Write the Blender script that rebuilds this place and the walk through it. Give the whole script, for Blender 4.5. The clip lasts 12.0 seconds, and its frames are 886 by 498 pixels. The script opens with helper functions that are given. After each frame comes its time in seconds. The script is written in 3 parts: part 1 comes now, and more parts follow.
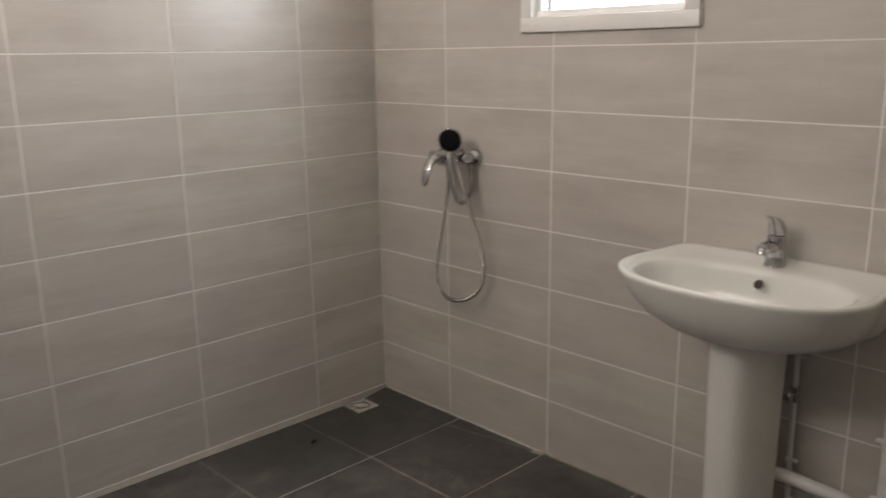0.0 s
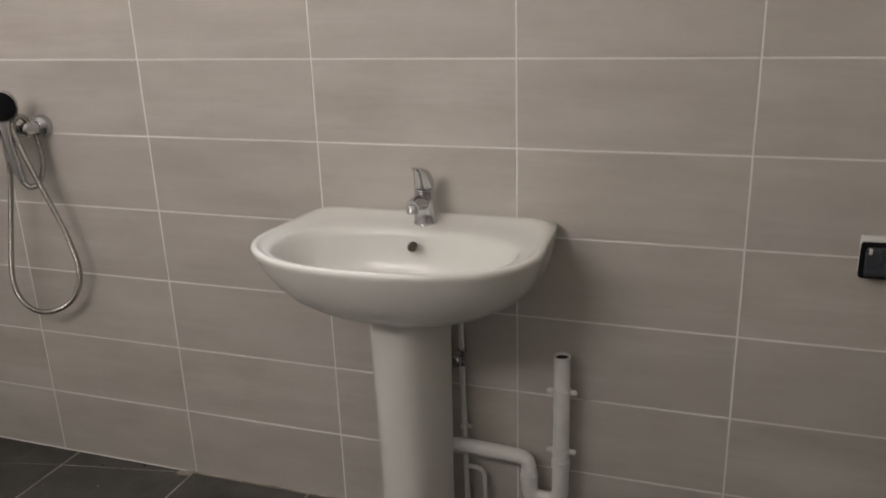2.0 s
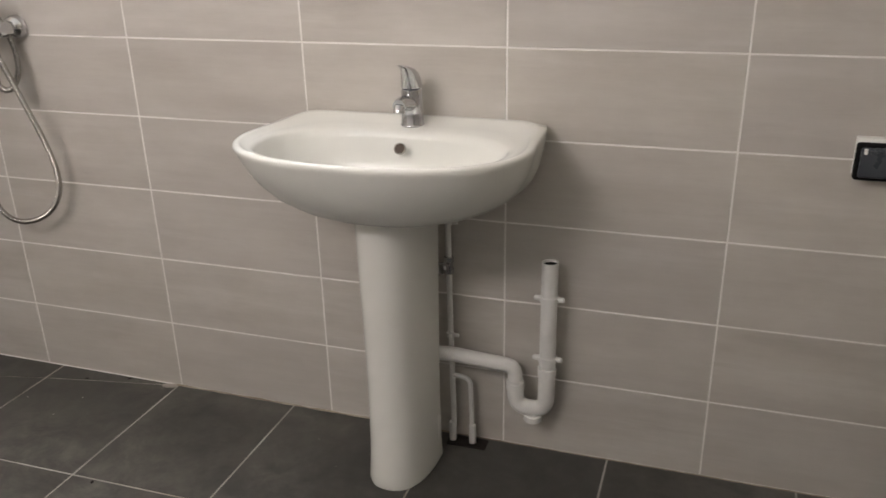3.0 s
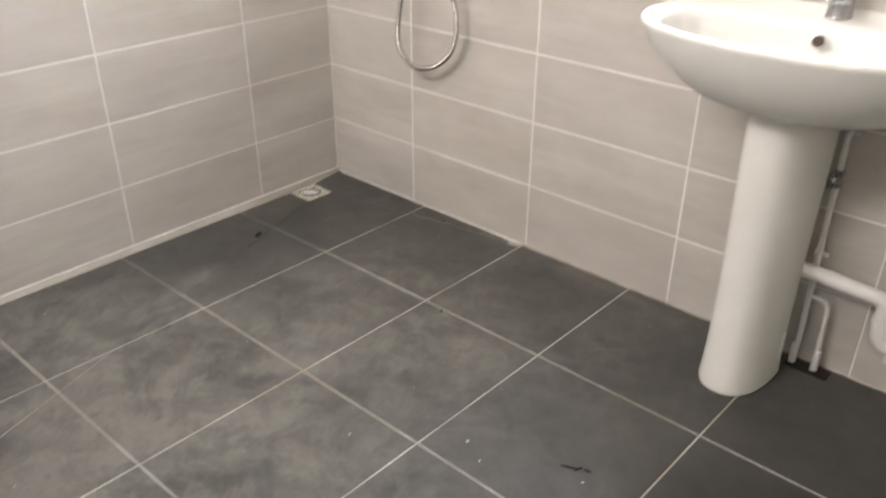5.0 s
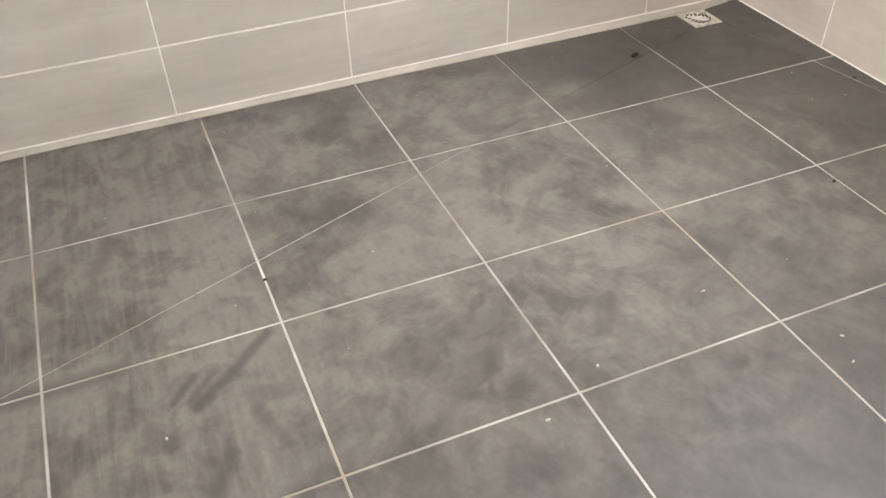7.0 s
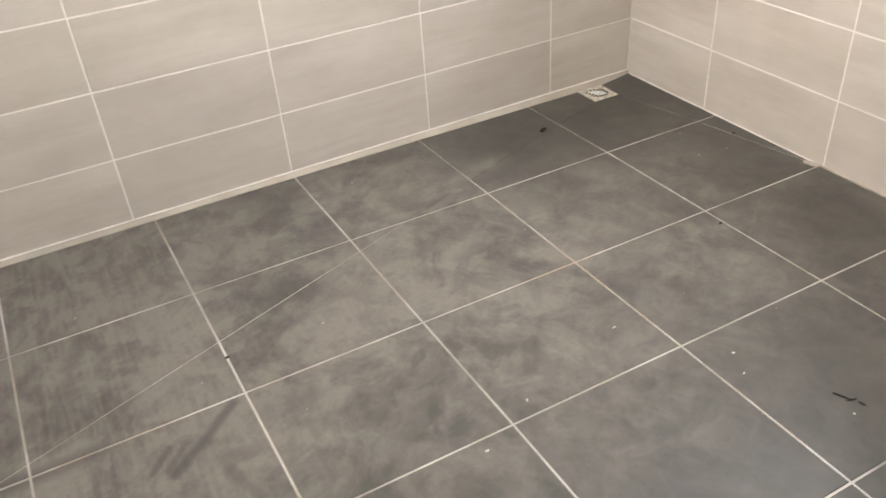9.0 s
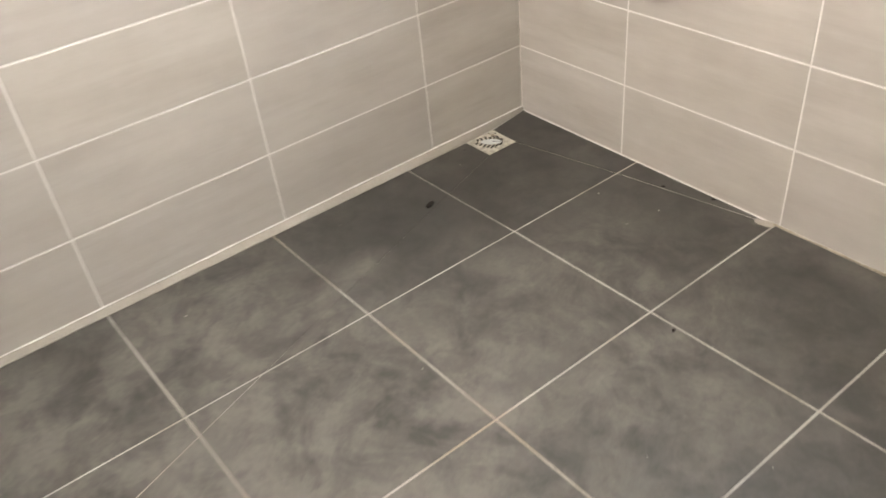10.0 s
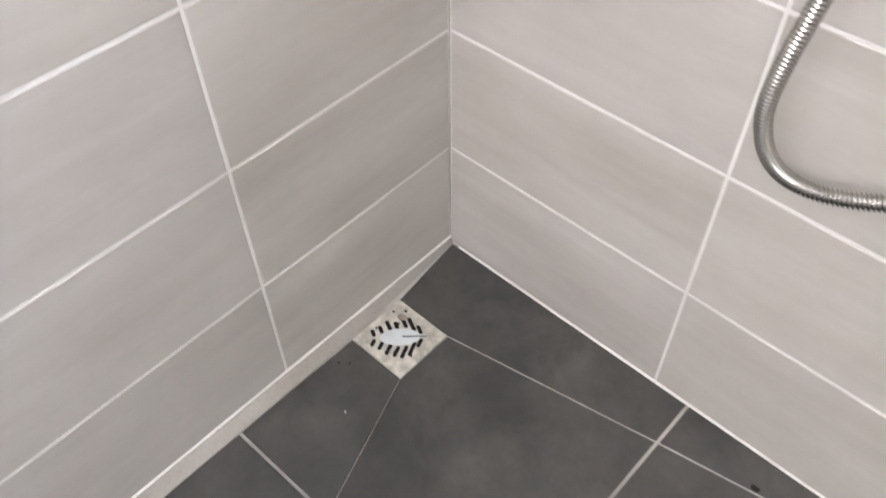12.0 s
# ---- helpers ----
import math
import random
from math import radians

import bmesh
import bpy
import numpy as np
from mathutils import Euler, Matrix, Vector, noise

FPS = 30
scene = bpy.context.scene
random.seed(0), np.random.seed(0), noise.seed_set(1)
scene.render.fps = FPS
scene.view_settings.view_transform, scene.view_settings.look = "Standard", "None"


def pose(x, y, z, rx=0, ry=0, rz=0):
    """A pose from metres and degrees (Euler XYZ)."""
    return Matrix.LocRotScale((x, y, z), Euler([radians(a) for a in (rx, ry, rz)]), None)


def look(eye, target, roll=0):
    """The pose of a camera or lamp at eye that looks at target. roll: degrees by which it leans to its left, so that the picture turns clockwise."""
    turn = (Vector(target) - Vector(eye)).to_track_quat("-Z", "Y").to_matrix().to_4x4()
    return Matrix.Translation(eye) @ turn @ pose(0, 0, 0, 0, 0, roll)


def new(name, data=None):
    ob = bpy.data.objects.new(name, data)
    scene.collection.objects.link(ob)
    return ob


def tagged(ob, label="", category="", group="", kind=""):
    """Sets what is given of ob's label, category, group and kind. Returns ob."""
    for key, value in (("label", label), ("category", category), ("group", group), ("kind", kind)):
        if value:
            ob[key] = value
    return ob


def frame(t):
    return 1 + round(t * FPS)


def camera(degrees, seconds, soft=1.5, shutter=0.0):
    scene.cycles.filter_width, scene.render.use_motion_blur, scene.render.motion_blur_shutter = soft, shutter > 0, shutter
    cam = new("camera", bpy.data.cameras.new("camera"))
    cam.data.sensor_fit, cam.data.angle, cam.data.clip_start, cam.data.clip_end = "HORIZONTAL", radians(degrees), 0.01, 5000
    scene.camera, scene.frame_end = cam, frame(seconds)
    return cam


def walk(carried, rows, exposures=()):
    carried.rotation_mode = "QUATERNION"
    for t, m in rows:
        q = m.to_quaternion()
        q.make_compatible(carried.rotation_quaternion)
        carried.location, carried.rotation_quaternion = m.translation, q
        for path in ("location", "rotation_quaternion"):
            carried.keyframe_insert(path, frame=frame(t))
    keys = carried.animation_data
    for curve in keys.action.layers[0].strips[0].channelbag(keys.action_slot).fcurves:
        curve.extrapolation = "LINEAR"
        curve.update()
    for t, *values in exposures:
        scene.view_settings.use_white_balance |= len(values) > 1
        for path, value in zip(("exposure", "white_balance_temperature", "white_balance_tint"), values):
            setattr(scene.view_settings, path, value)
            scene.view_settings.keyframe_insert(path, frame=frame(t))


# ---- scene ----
cam = camera(57.1, 12.0, soft=1.5, shutter=0.35)
PATH = [
    (0, (2.564, -2.108, 1.406), (1.163, -0.76, 0.938), -0.9),
    (0.5, (2.437, -1.973, 1.441), (1.258, -0.427, 0.975), -1.3),
    (1, (2.362, -1.875, 1.418), (1.422, -0.189, 0.910), -2.6),
    (1.5, (2.339, -1.794, 1.403), (1.632, -0.005, 0.855), -2.1),
    (2, (2.318, -1.763, 1.379), (1.692, 0.032, 0.759), -1.9),
    (2.5, (2.317, -1.761, 1.295), (1.748, 0.020, 0.585), -1.4),
    (2.7, (2.322, -1.753, 1.284), (1.767, 0.018, 0.534), -0.9),
    (4.5, (2.26, -1.874, 1.264), (1.171, -0.334, 0.6), -1.6),
    (5, (2.216, -1.861, 1.242), (1.045, -0.56, 0.274), 0.3),
    (5.5, (2.156, -1.856, 1.215), (0.957, -0.685, 0.124), 1.7),
    (6, (2.065, -1.874, 1.173), (0.788, -0.936, -0.048), 2.2),
    (6.5, (2.021, -1.896, 1.124), (0.666, -1.197, -0.17), 1.3),
    (6.7, (2.026, -1.888, 1.127), (0.643, -1.286, -0.187), 0.1),
    (8.3, (2.225, -1.985, 1.225), (0.771, -1.396, -0.016), -5.1),
    (8.5, (2.252, -1.98, 1.239), (0.789, -1.34, 0.035), -4.8),
    (9, (2.246, -1.942, 1.245), (0.771, -1.213, 0.108), -4.5),
    (9.5, (2.007, -1.768, 1.229), (0.575, -0.938, 0.106), -6.7),
    (10, (1.692, -1.532, 1.196), (0.378, -0.62, -0.005), -6.5),
    (10.5, (1.331, -1.235, 1.117), (0.2, -0.202, -0.169), -0.8),
    (11, (1.015, -0.969, 1.064), (0.003, 0.069, -0.314), -2.7),
    (11.5, (0.742, -0.75, 1.005), (-0.147, 0.201, -0.514), -2.3),
    (12, (0.603, -0.655, 1.025), (-0.289, 0.286, -0.498), -0.9),
]
# seconds, stops, kelvin, tint: the clip's camera sets these by itself as it goes
EXPOSURES = [
    (0, -1.52, 7500, 19), (0.5, -1.66, 7600, 19), (1.0, -1.80, 7450, 19), (1.5, -1.68, 7300, 19), (2.0, -1.37, 7150, 18), (2.5, -0.94, 7150, 18),
    (4.5, -0.70, 7000, 16), (5.0, -0.02, 7100, 18), (5.5, 0.18, 7100, 18), (6.0, 0.42, 7050, 18), (6.5, 0.56, 7130, 18),
    (8.5, 0.51, 7430, 18), (9.5, 0.26, 7480, 17), (10.5, 0.15, 7600, 16), (11.0, 0.12, 6550, 16), (11.5, 0.18, 6300, 17), (12, 0.35, 6400, 18),
]
walk(cam, [(t, look(eye, target, roll)) for t, eye, target, roll in PATH], EXPOSURES)


# ---- world and light ----
world = bpy.data.worlds.new("world")
scene.world = world
world.use_nodes = True
_nt = world.node_tree
_sky = _nt.nodes.new("ShaderNodeTexSky")
_sky.sky_type, _sky.sun_disc = "NISHITA", False
_sky.sun_elevation, _sky.sun_rotation = radians(50), radians(150)
_nt.links.new(_sky.outputs[0], _nt.nodes["Background"].inputs[0])
_nt.nodes["Background"].inputs[1].default_value = 0.15

WIN_X0, WIN_X1, WIN_Z0, WIN_Z1 = 0.770, 1.405, 1.466, 2.10
# unseen south opening, assumed so that high light reaches the north wall
SW_X0, SW_X1, SW_Z0, SW_Z1 = 0.28, 1.62, 2.00, 2.46


def area_light(name, m, sx, sy, watts, colour):
    d = bpy.data.lights.new(name, "AREA")
    d.shape, d.size, d.size_y, d.energy, d.color = "RECTANGLE", sx, sy, watts, colour
    ob = new(name, d)
    ob.matrix_world = m
    return ob


area_light("north_window_daylight", look((1.0875, 0.075, 1.783), (1.0875, -1.0, 1.783)), 0.54, 0.545, 43, (0.76, 0.89, 1.0))
# added light in the assumed south opening; its real source is unseen
area_light("assumed_south_light", look(((SW_X0 + SW_X1) / 2, -2.437, (SW_Z0 + SW_Z1) / 2), ((SW_X0 + SW_X1) / 2, -1.0, (SW_Z0 + SW_Z1) / 2)), SW_X1 - SW_X0 - 0.12, SW_Z1 - SW_Z0 - 0.12, 51, (0.945, 0.948, 0.960))


# ---- materials ----
class Nodes:
    """A short way to write a node material."""

    def __init__(self, name):
        self.mat = bpy.data.materials.new(name)
        self.mat.use_nodes = True
        self.tree = self.mat.node_tree
        self.bsdf = self.tree.nodes["Principled BSDF"]

    def node(self, kind, **sockets):
        n = self.tree.nodes.new(kind)
        for k, v in sockets.items():
            self.put(n.inputs[k.replace("_", " ")], v)
        return n

    def put(self, socket, v):
        if isinstance(v, bpy.types.NodeSocket):
            self.tree.links.new(v, socket)
        else:
            socket.default_value = v

    def math(self, op, a, b=0.0, clamp=False):
        n = self.tree.nodes.new("ShaderNodeMath")
        n.operation, n.use_clamp = op, clamp
        self.put(n.inputs[0], a), self.put(n.inputs[1], b)
        return n.outputs[0]

    def vmath(self, op, a, b):
        n = self.tree.nodes.new("ShaderNodeVectorMath")
        n.operation = op
        self.put(n.inputs[0], a), self.put(n.inputs[1], b)
        return n.outputs[0]

    def noise(self, vec, scale, detail=4.0, rough=0.55, dist=0.0):
        n = self.node("ShaderNodeTexNoise", Scale=scale, Detail=detail, Roughness=rough, Distortion=dist)
        if vec is not None:
            self.put(n.inputs["Vector"], vec)
        return n.outputs["Fac"]

    def ramp(self, fac, lo, hi, a=0.0, b=1.0):
        n = self.tree.nodes.new("ShaderNodeMapRange")
        self.put(n.inputs[0], fac)
        for i, v in enumerate((lo, hi, a, b)):
            n.inputs[i + 1].default_value = v
        return n.outputs[0]

    def mix(self, fac, a, b):
        n = self.tree.nodes.new("ShaderNodeMix")
        n.data_type = "RGBA"
        self.put(n.inputs[0], fac), self.put(n.inputs[6], a), self.put(n.inputs[7], b)
        return n.outputs[2]

    def bump(self, height, strength, distance=0.001):
        n = self.node("ShaderNodeBump", Strength=strength, Distance=distance, Height=height)
        self.put(self.bsdf.inputs["Normal"], n.outputs[0])

    def set(self, **sockets):
        for k, v in sockets.items():
            self.put(self.bsdf.inputs[k.replace("_", " ")], v)
        return self.mat

    def local(self):
        return self.tree.nodes.new("ShaderNodeTexCoord").outputs["Object"]

    def place(self):
        return self.tree.nodes.new("ShaderNodeNewGeometry").outputs["Position"]

    def random(self):
        return self.tree.nodes.new("ShaderNodeObjectInfo").outputs["Random"]


def rgb(r, g, b):
    return (r, g, b, 1.0)


def wall_tile_material():
    n = Nodes("beige_streaked_wall_tile")
    rnd = n.random()
    shift = n.node("ShaderNodeCombineXYZ", X=n.math("MULTIPLY", rnd, 37.0), Y=0.0, Z=n.math("MULTIPLY", rnd, 91.0)).outputs[0]
    p = n.vmath("ADD", n.local(), shift)
    long = n.noise(n.vmath("MULTIPLY", p, (1.8, 2.0, 11.0)), 1.0, 2.0, 0.4)
    fine = n.noise(n.vmath("MULTIPLY", p, (14.0, 14.0, 130.0)), 1.0, 4.0, 0.6)
    cloud = n.noise(n.vmath("MULTIPLY", p, (4.0, 3.0, 9.0)), 1.0, 5.0, 0.6)
    thin = n.noise(n.vmath("MULTIPLY", p, (5.0, 5.0, 52.0)), 1.0, 5.0, 0.65)
    v = n.math("ADD", n.math("ADD", n.math("MULTIPLY", long, 0.38), n.math("MULTIPLY", thin, 0.14)), n.math("ADD", n.math("MULTIPLY", fine, 0.08), n.math("MULTIPLY", cloud, 0.40)))
    col = n.mix(n.ramp(v, 0.35, 0.65), rgb(0.425, 0.392, 0.352), rgb(0.605, 0.573, 0.528))
    vein = n.noise(n.vmath("MULTIPLY", n.vmath("ADD", p, (5.0, 0.0, 3.0)), (1.3, 1.0, 17.0)), 1.0, 2.0, 0.4)
    col = n.mix(n.math("MULTIPLY", n.ramp(vein, 0.46, 0.74, 0.0, 0.50), n.ramp(thin, 0.3, 0.65)), col, rgb(0.640, 0.618, 0.585))
    warm = n.tree.nodes.new("ShaderNodeTexWhiteNoise")
    warm.noise_dimensions = "1D"
    n.put(warm.inputs["W"], n.math("MULTIPLY", rnd, 177.0))
    col = n.mix(n.ramp(warm.outputs["Value"], 0, 1, 0.0, 0.22), col, rgb(0.500, 0.458, 0.400))
    col = n.mix(n.ramp(rnd, 0, 1, 0.0, 0.30), col, rgb(0.455, 0.426, 0.408))
    n.bump(n.math("ADD", fine, n.math("MULTIPLY", cloud, 1.5)), 0.05, 0.0005)
    return n.set(Base_Color=col, Roughness=n.ramp(long, 0.3, 0.7, 0.285, 0.335), Specular_IOR_Level=0.55)


def stroke(n, p, a, b, width, soft=0.5):
    """1 within a smear from a to b on the floor, fading at its edge."""
    ax, ay = a
    dx, dy = b[0] - ax, b[1] - ay
    q = n.vmath("SUBTRACT", p, (ax, ay, 0.0))
    d = n.tree.nodes.new("ShaderNodeVectorMath")
    d.operation = "DOT_PRODUCT"
    n.put(d.inputs[0], q)
    d.inputs[1].default_value = (dx / (dx * dx + dy * dy), dy / (dx * dx + dy * dy), 0.0)
    t = n.math("ADD", d.outputs["Value"], 0.0, clamp=True)
    along = n.node("ShaderNodeCombineXYZ", X=n.math("MULTIPLY", t, dx), Y=n.math("MULTIPLY", t, dy)).outputs[0]
    far = n.tree.nodes.new("ShaderNodeVectorMath")
    far.operation = "LENGTH"
    n.put(far.inputs[0], n.vmath("SUBTRACT", q, along))
    return n.ramp(far.outputs["Value"], width * (1 - soft), width * (1 + soft), 1.0, 0.0)


# wiped marks in the dust: start, end, half width, strength
WIPES = [((0.888, -1.807), (1.019, -1.960), 0.011, 1.0), ((0.938, -1.955), (0.992, -2.002), 0.008, 0.95), ((0.950, -1.925), (1.000, -1.970), 0.007, 0.7),
         ((0.868, -2.080), (0.868, -2.337), 0.022, 0.8), ((1.018, -1.711), (1.041, -1.567), 0.012, 0.35), ((1.030, -1.690), (1.060, -1.640), 0.014, 0.35),
         ((1.065, -1.144), (1.158, -1.203), 0.010, 0.6), ((1.070, -1.173), (1.151, -1.218), 0.008, 0.6), ((0.931, -1.164), (0.946, -1.110), 0.010, 0.5),
         ((1.064, -1.865), (1.157, -1.831), 0.012, 0.7), ((1.030, -1.860), (1.040, -1.800), 0.020, 0.45), ((1.041, -2.045), (1.085, -2.015), 0.016, 0.6),
         ((1.140, -1.930), (1.220, -1.970), 0.014, 0.8), ((0.735, -0.300), (0.830, -0.330), 0.016, 0.6), ((0.775, -0.262), (0.845, -0.300), 0.014, 0.6),
         ((0.579, -1.580), (0.560, -1.560), 0.030, 0.5), ((0.560, -2.10), (0.480, -2.06), 0.020, 0.5)]
# pale smears of plaster dust
SMEARS = [((0.300, -0.780), (0.370, -1.220), 0.048, 1.0), ((0.390, -0.960), (0.330, -1.200), 0.024, 1.0), ((0.230, -1.000), (0.260, -1.180), 0.030, 0.7), ((0.560, -0.020), (0.900, -0.050), 0.030, 0.55),
          ((1.050, -0.030), (1.450, -0.060), 0.045, 0.65), ((0.900, -0.100), (0.880, -0.420), 0.034, 0.60), ((0.840, -0.030), (0.880, -0.020), 0.018, 0.9)]

# patches that were swept nearly clean
BARE = [((0.20, -0.38), (0.20, -0.78), 0.17, 0.60), ((1.02, -0.16), (1.22, -0.30), 0.19, 0.62), ((1.46, -0.60), (1.60, -0.86), 0.22, 0.70), ((0.55, -0.10), (0.80, -0.16), 0.10, 0.45)]


def floor_tile_material():
    n = Nodes("dark_grey_dusty_floor_tile")
    p = n.place()
    rnd = n.random()
    wobble = n.node("ShaderNodeTexNoise", Scale=9.0, Detail=3.0)
    n.put(wobble.inputs["Vector"], p)
    bent = n.vmath("ADD", p, n.vmath("MULTIPLY", n.vmath("SUBTRACT", wobble.outputs["Color"], (0.5, 0.5, 0.5)), (0.05, 0.05, 0.0)))
    cloud = n.noise(bent, 4.6, 8.0, 0.66, 0.8)
    blot = n.noise(n.vmath("ADD", bent, (3.1, 9.7, 0.0)), 11.0, 5.0, 0.6, 0.5)
    patch = n.noise(n.vmath("ADD", p, (7.3, 2.1, 0.0)), 1.6, 3.0, 0.5, 0.3)
    fine = n.noise(p, 70.0, 4.0, 0.6)
    streak = n.noise(n.vmath("MULTIPLY", p, (7.0, 60.0, 1.0)), 1.0, 4.0, 0.6, 0.4)
    base = n.mix(n.ramp(n.noise(p, 14.0, 5.0), 0.35, 0.65), rgb(0.033, 0.0316, 0.0295), rgb(0.047, 0.0451, 0.0420))
    base = n.mix(n.ramp(rnd, 0, 1, 0.0, 0.35), base, rgb(0.051, 0.0492, 0.0462))
    # where people have walked mid-floor the plaster dust lies thickest
    mid = stroke(n, bent, (0.95, -0.60), (1.15, -1.25), 0.34, 0.95)
    # end and west: dust, with the brighter light and sheen there painted in
    end = stroke(n, bent, (0.05, -2.05), (0.95, -2.15), 0.36, 0.95)
    west = stroke(n, bent, (0.55, -1.55), (0.95, -1.95), 0.42, 0.95)
    mid = n.math("ADD", mid, n.math("MULTIPLY", west, 1.4))
    where = n.math("ADD", n.ramp(patch, 0.36, 0.64, 0.30, 0.85), n.math("ADD", n.math("MULTIPLY", mid, 0.38), n.math("MULTIPLY", end, 0.60)), clamp=True)
    spread = n.math("ADD", n.math("ADD", 0.14, n.math("MULTIPLY", n.ramp(cloud, 0.42, 0.58), 0.56)), n.math("MULTIPLY", n.ramp(blot, 0.44, 0.60), 0.40))
    # the pale layer is thinned on the east side and in the corner by the drain
    bare = n.math("MAXIMUM", n.math("MULTIPLY", stroke(n, bent, (1.95, -0.45), (1.95, -2.3), 0.56, 0.75), 0.92), n.math("MULTIPLY", stroke(n, bent, (0.02, -0.02), (0.34, -0.06), 0.30, 0.6), 0.55))
    for a, b, w, f in BARE:
        bare = n.math("MAXIMUM", bare, n.math("MULTIPLY", stroke(n, bent, a, b, w, 0.9), f))
    where = n.math("MULTIPLY", where, n.math("SUBTRACT", 1.0, bare))
    dust_and_sheen = n.math("MULTIPLY", spread, where)
    turn = n.tree.nodes.new("ShaderNodeVectorRotate")
    turn.rotation_type = "Z_AXIS"
    n.put(turn.inputs["Vector"], bent)
    turn.inputs["Angle"].default_value = 0.7
    scuff = n.noise(n.vmath("MULTIPLY", turn.outputs[0], (8.0, 17.0, 1.0)), 1.0, 5.0, 0.62, 0.3)
    dab = n.noise(n.vmath("ADD", bent, (1.7, 5.2, 0.0)), 24.0, 3.0, 0.5, 0.2)
    dust_and_sheen = n.math("ADD", dust_and_sheen, n.math("MULTIPLY", n.math("MULTIPLY", n.ramp(scuff, 0.48, 0.70), where), 0.30), clamp=True)
    dust_and_sheen = n.math("MULTIPLY", dust_and_sheen, n.math("SUBTRACT", 1.0, n.math("MULTIPLY", n.ramp(dab, 0.60, 0.70), 0.26)))
    # pale streaks at the south end: smears with reflected light painted in
    dust_and_sheen = n.math("ADD", dust_and_sheen, n.math("MULTIPLY", n.math("MULTIPLY", n.ramp(streak, 0.42, 0.68), end), 0.48), clamp=True)
    for a, b, w, f in SMEARS:
        dust_and_sheen = n.math("MAXIMUM", dust_and_sheen, n.math("MULTIPLY", n.math("MULTIPLY", stroke(n, bent, a, b, w, 0.9), f), n.ramp(blot, 0.25, 0.6, 0.2, 1.0)))
    for a, b, w, f in WIPES:
        dust_and_sheen = n.math("MULTIPLY", dust_and_sheen, n.math("SUBTRACT", 1.0, n.math("MULTIPLY", stroke(n, n.vmath("ADD", n.vmath("MULTIPLY", p, (0.6, 0.6, 0.0)), n.vmath("MULTIPLY", bent, (0.4, 0.4, 0.0))), a, b, w, 0.55), f * 0.75)))
    dust_and_sheen = n.math("MULTIPLY", dust_and_sheen, n.ramp(fine, 0.2, 0.6, 0.72, 1.0))
    col = n.mix(n.math("MULTIPLY", dust_and_sheen, 0.67), base, rgb(0.206, 0.190, 0.171))
    n.bump(n.math("ADD", fine, n.math("MULTIPLY", cloud, 2.0)), 0.10, 0.0005)
    return n.set(Base_Color=col, Roughness=n.ramp(dust_and_sheen, 0, 1, 0.46, 0.72), Specular_IOR_Level=0.4)


def grout_material(name, lo, hi, scale=6.0):
    n = Nodes(name)
    p = n.place()
    f = n.math("ADD", n.math("MULTIPLY", n.noise(p, scale, 4.0), 0.7), n.math("MULTIPLY", n.noise(p, 180.0, 3.0), 0.3))
    n.bump(n.noise(p, 400.0, 3.0), 0.3, 0.0005)
    return n.set(Base_Color=n.mix(n.ramp(f, 0.35, 0.65), lo, hi), Roughness=0.85, Specular_IOR_Level=0.25)


def plain_material(name, colour, rough, metal=0.0, dirt=0.12, scale=18.0, bump=0.0, coat=0.0):
    n = Nodes(name)
    p = n.place()
    f = n.ramp(n.noise(p, scale, 5.0, 0.6), 0.35, 0.7)
    dark = rgb(*(c * (1 - dirt) for c in colour[:3]))
    if bump:
        n.bump(n.noise(p, 260.0, 4.0), bump, 0.0008)
    return n.set(Base_Color=n.mix(f, dark, colour), Roughness=n.ramp(f, 0, 1, rough * 1.25, rough), Metallic=metal, Coat_Weight=coat)


M_TILE = wall_tile_material()
M_FLOOR = floor_tile_material()
M_GROUT = grout_material("white_wall_grout", rgb(0.76, 0.73, 0.695), rgb(0.86, 0.84, 0.81))
def floor_grout_material():
    n = Nodes("dusty_floor_grout")
    p = n.place()
    pale = n.ramp(n.noise(p, 3.5, 4.0), 0.36, 0.62)
    brown = n.ramp(n.noise(n.vmath("ADD", p, (4.0, 1.5, 0.0)), 2.6, 4.0, 0.6), 0.50, 0.66)
    col = n.mix(pale, rgb(0.25, 0.235, 0.22), rgb(0.47, 0.45, 0.425))
    col = n.mix(n.math("MULTIPLY", brown, 0.75), col, rgb(0.26, 0.195, 0.14))
    n.bump(n.noise(p, 400.0, 3.0), 0.3, 0.0005)
    return n.set(Base_Color=col, Roughness=0.85, Specular_IOR_Level=0.25)


M_FGROUT = floor_grout_material()
M_FILLET = grout_material("cream_cement_fillet", rgb(0.30, 0.275, 0.24), rgb(0.40, 0.37, 0.335), 4.0)
M_RESIDUE = grout_material("brown_mortar_residue", rgb(0.20, 0.155, 0.115), rgb(0.50, 0.45, 0.39), 9.0)
M_PLASTER = plain_material("cream_painted_plaster", rgb(0.80, 0.76, 0.68), 0.75, dirt=0.05, scale=4.0, bump=0.25)
M_CEIL = plain_material("white_painted_ceiling", rgb(0.80, 0.79, 0.76), 0.8, dirt=0.04, scale=3.0, bump=0.2)
M_CERAMIC = plain_material("ivory_glazed_ceramic", rgb(0.80, 0.80, 0.755), 0.20, dirt=0.04, scale=6.0)
M_PVC = plain_material("white_plastic", rgb(0.80, 0.795, 0.77), 0.36, dirt=0.10)
M_WPVC = plain_material("white_window_plastic", rgb(0.82, 0.81, 0.78), 0.35, dirt=0.04)
M_CHROME = plain_material("chrome", rgb(0.60, 0.60, 0.61), 0.07, metal=1.0, dirt=0.1)
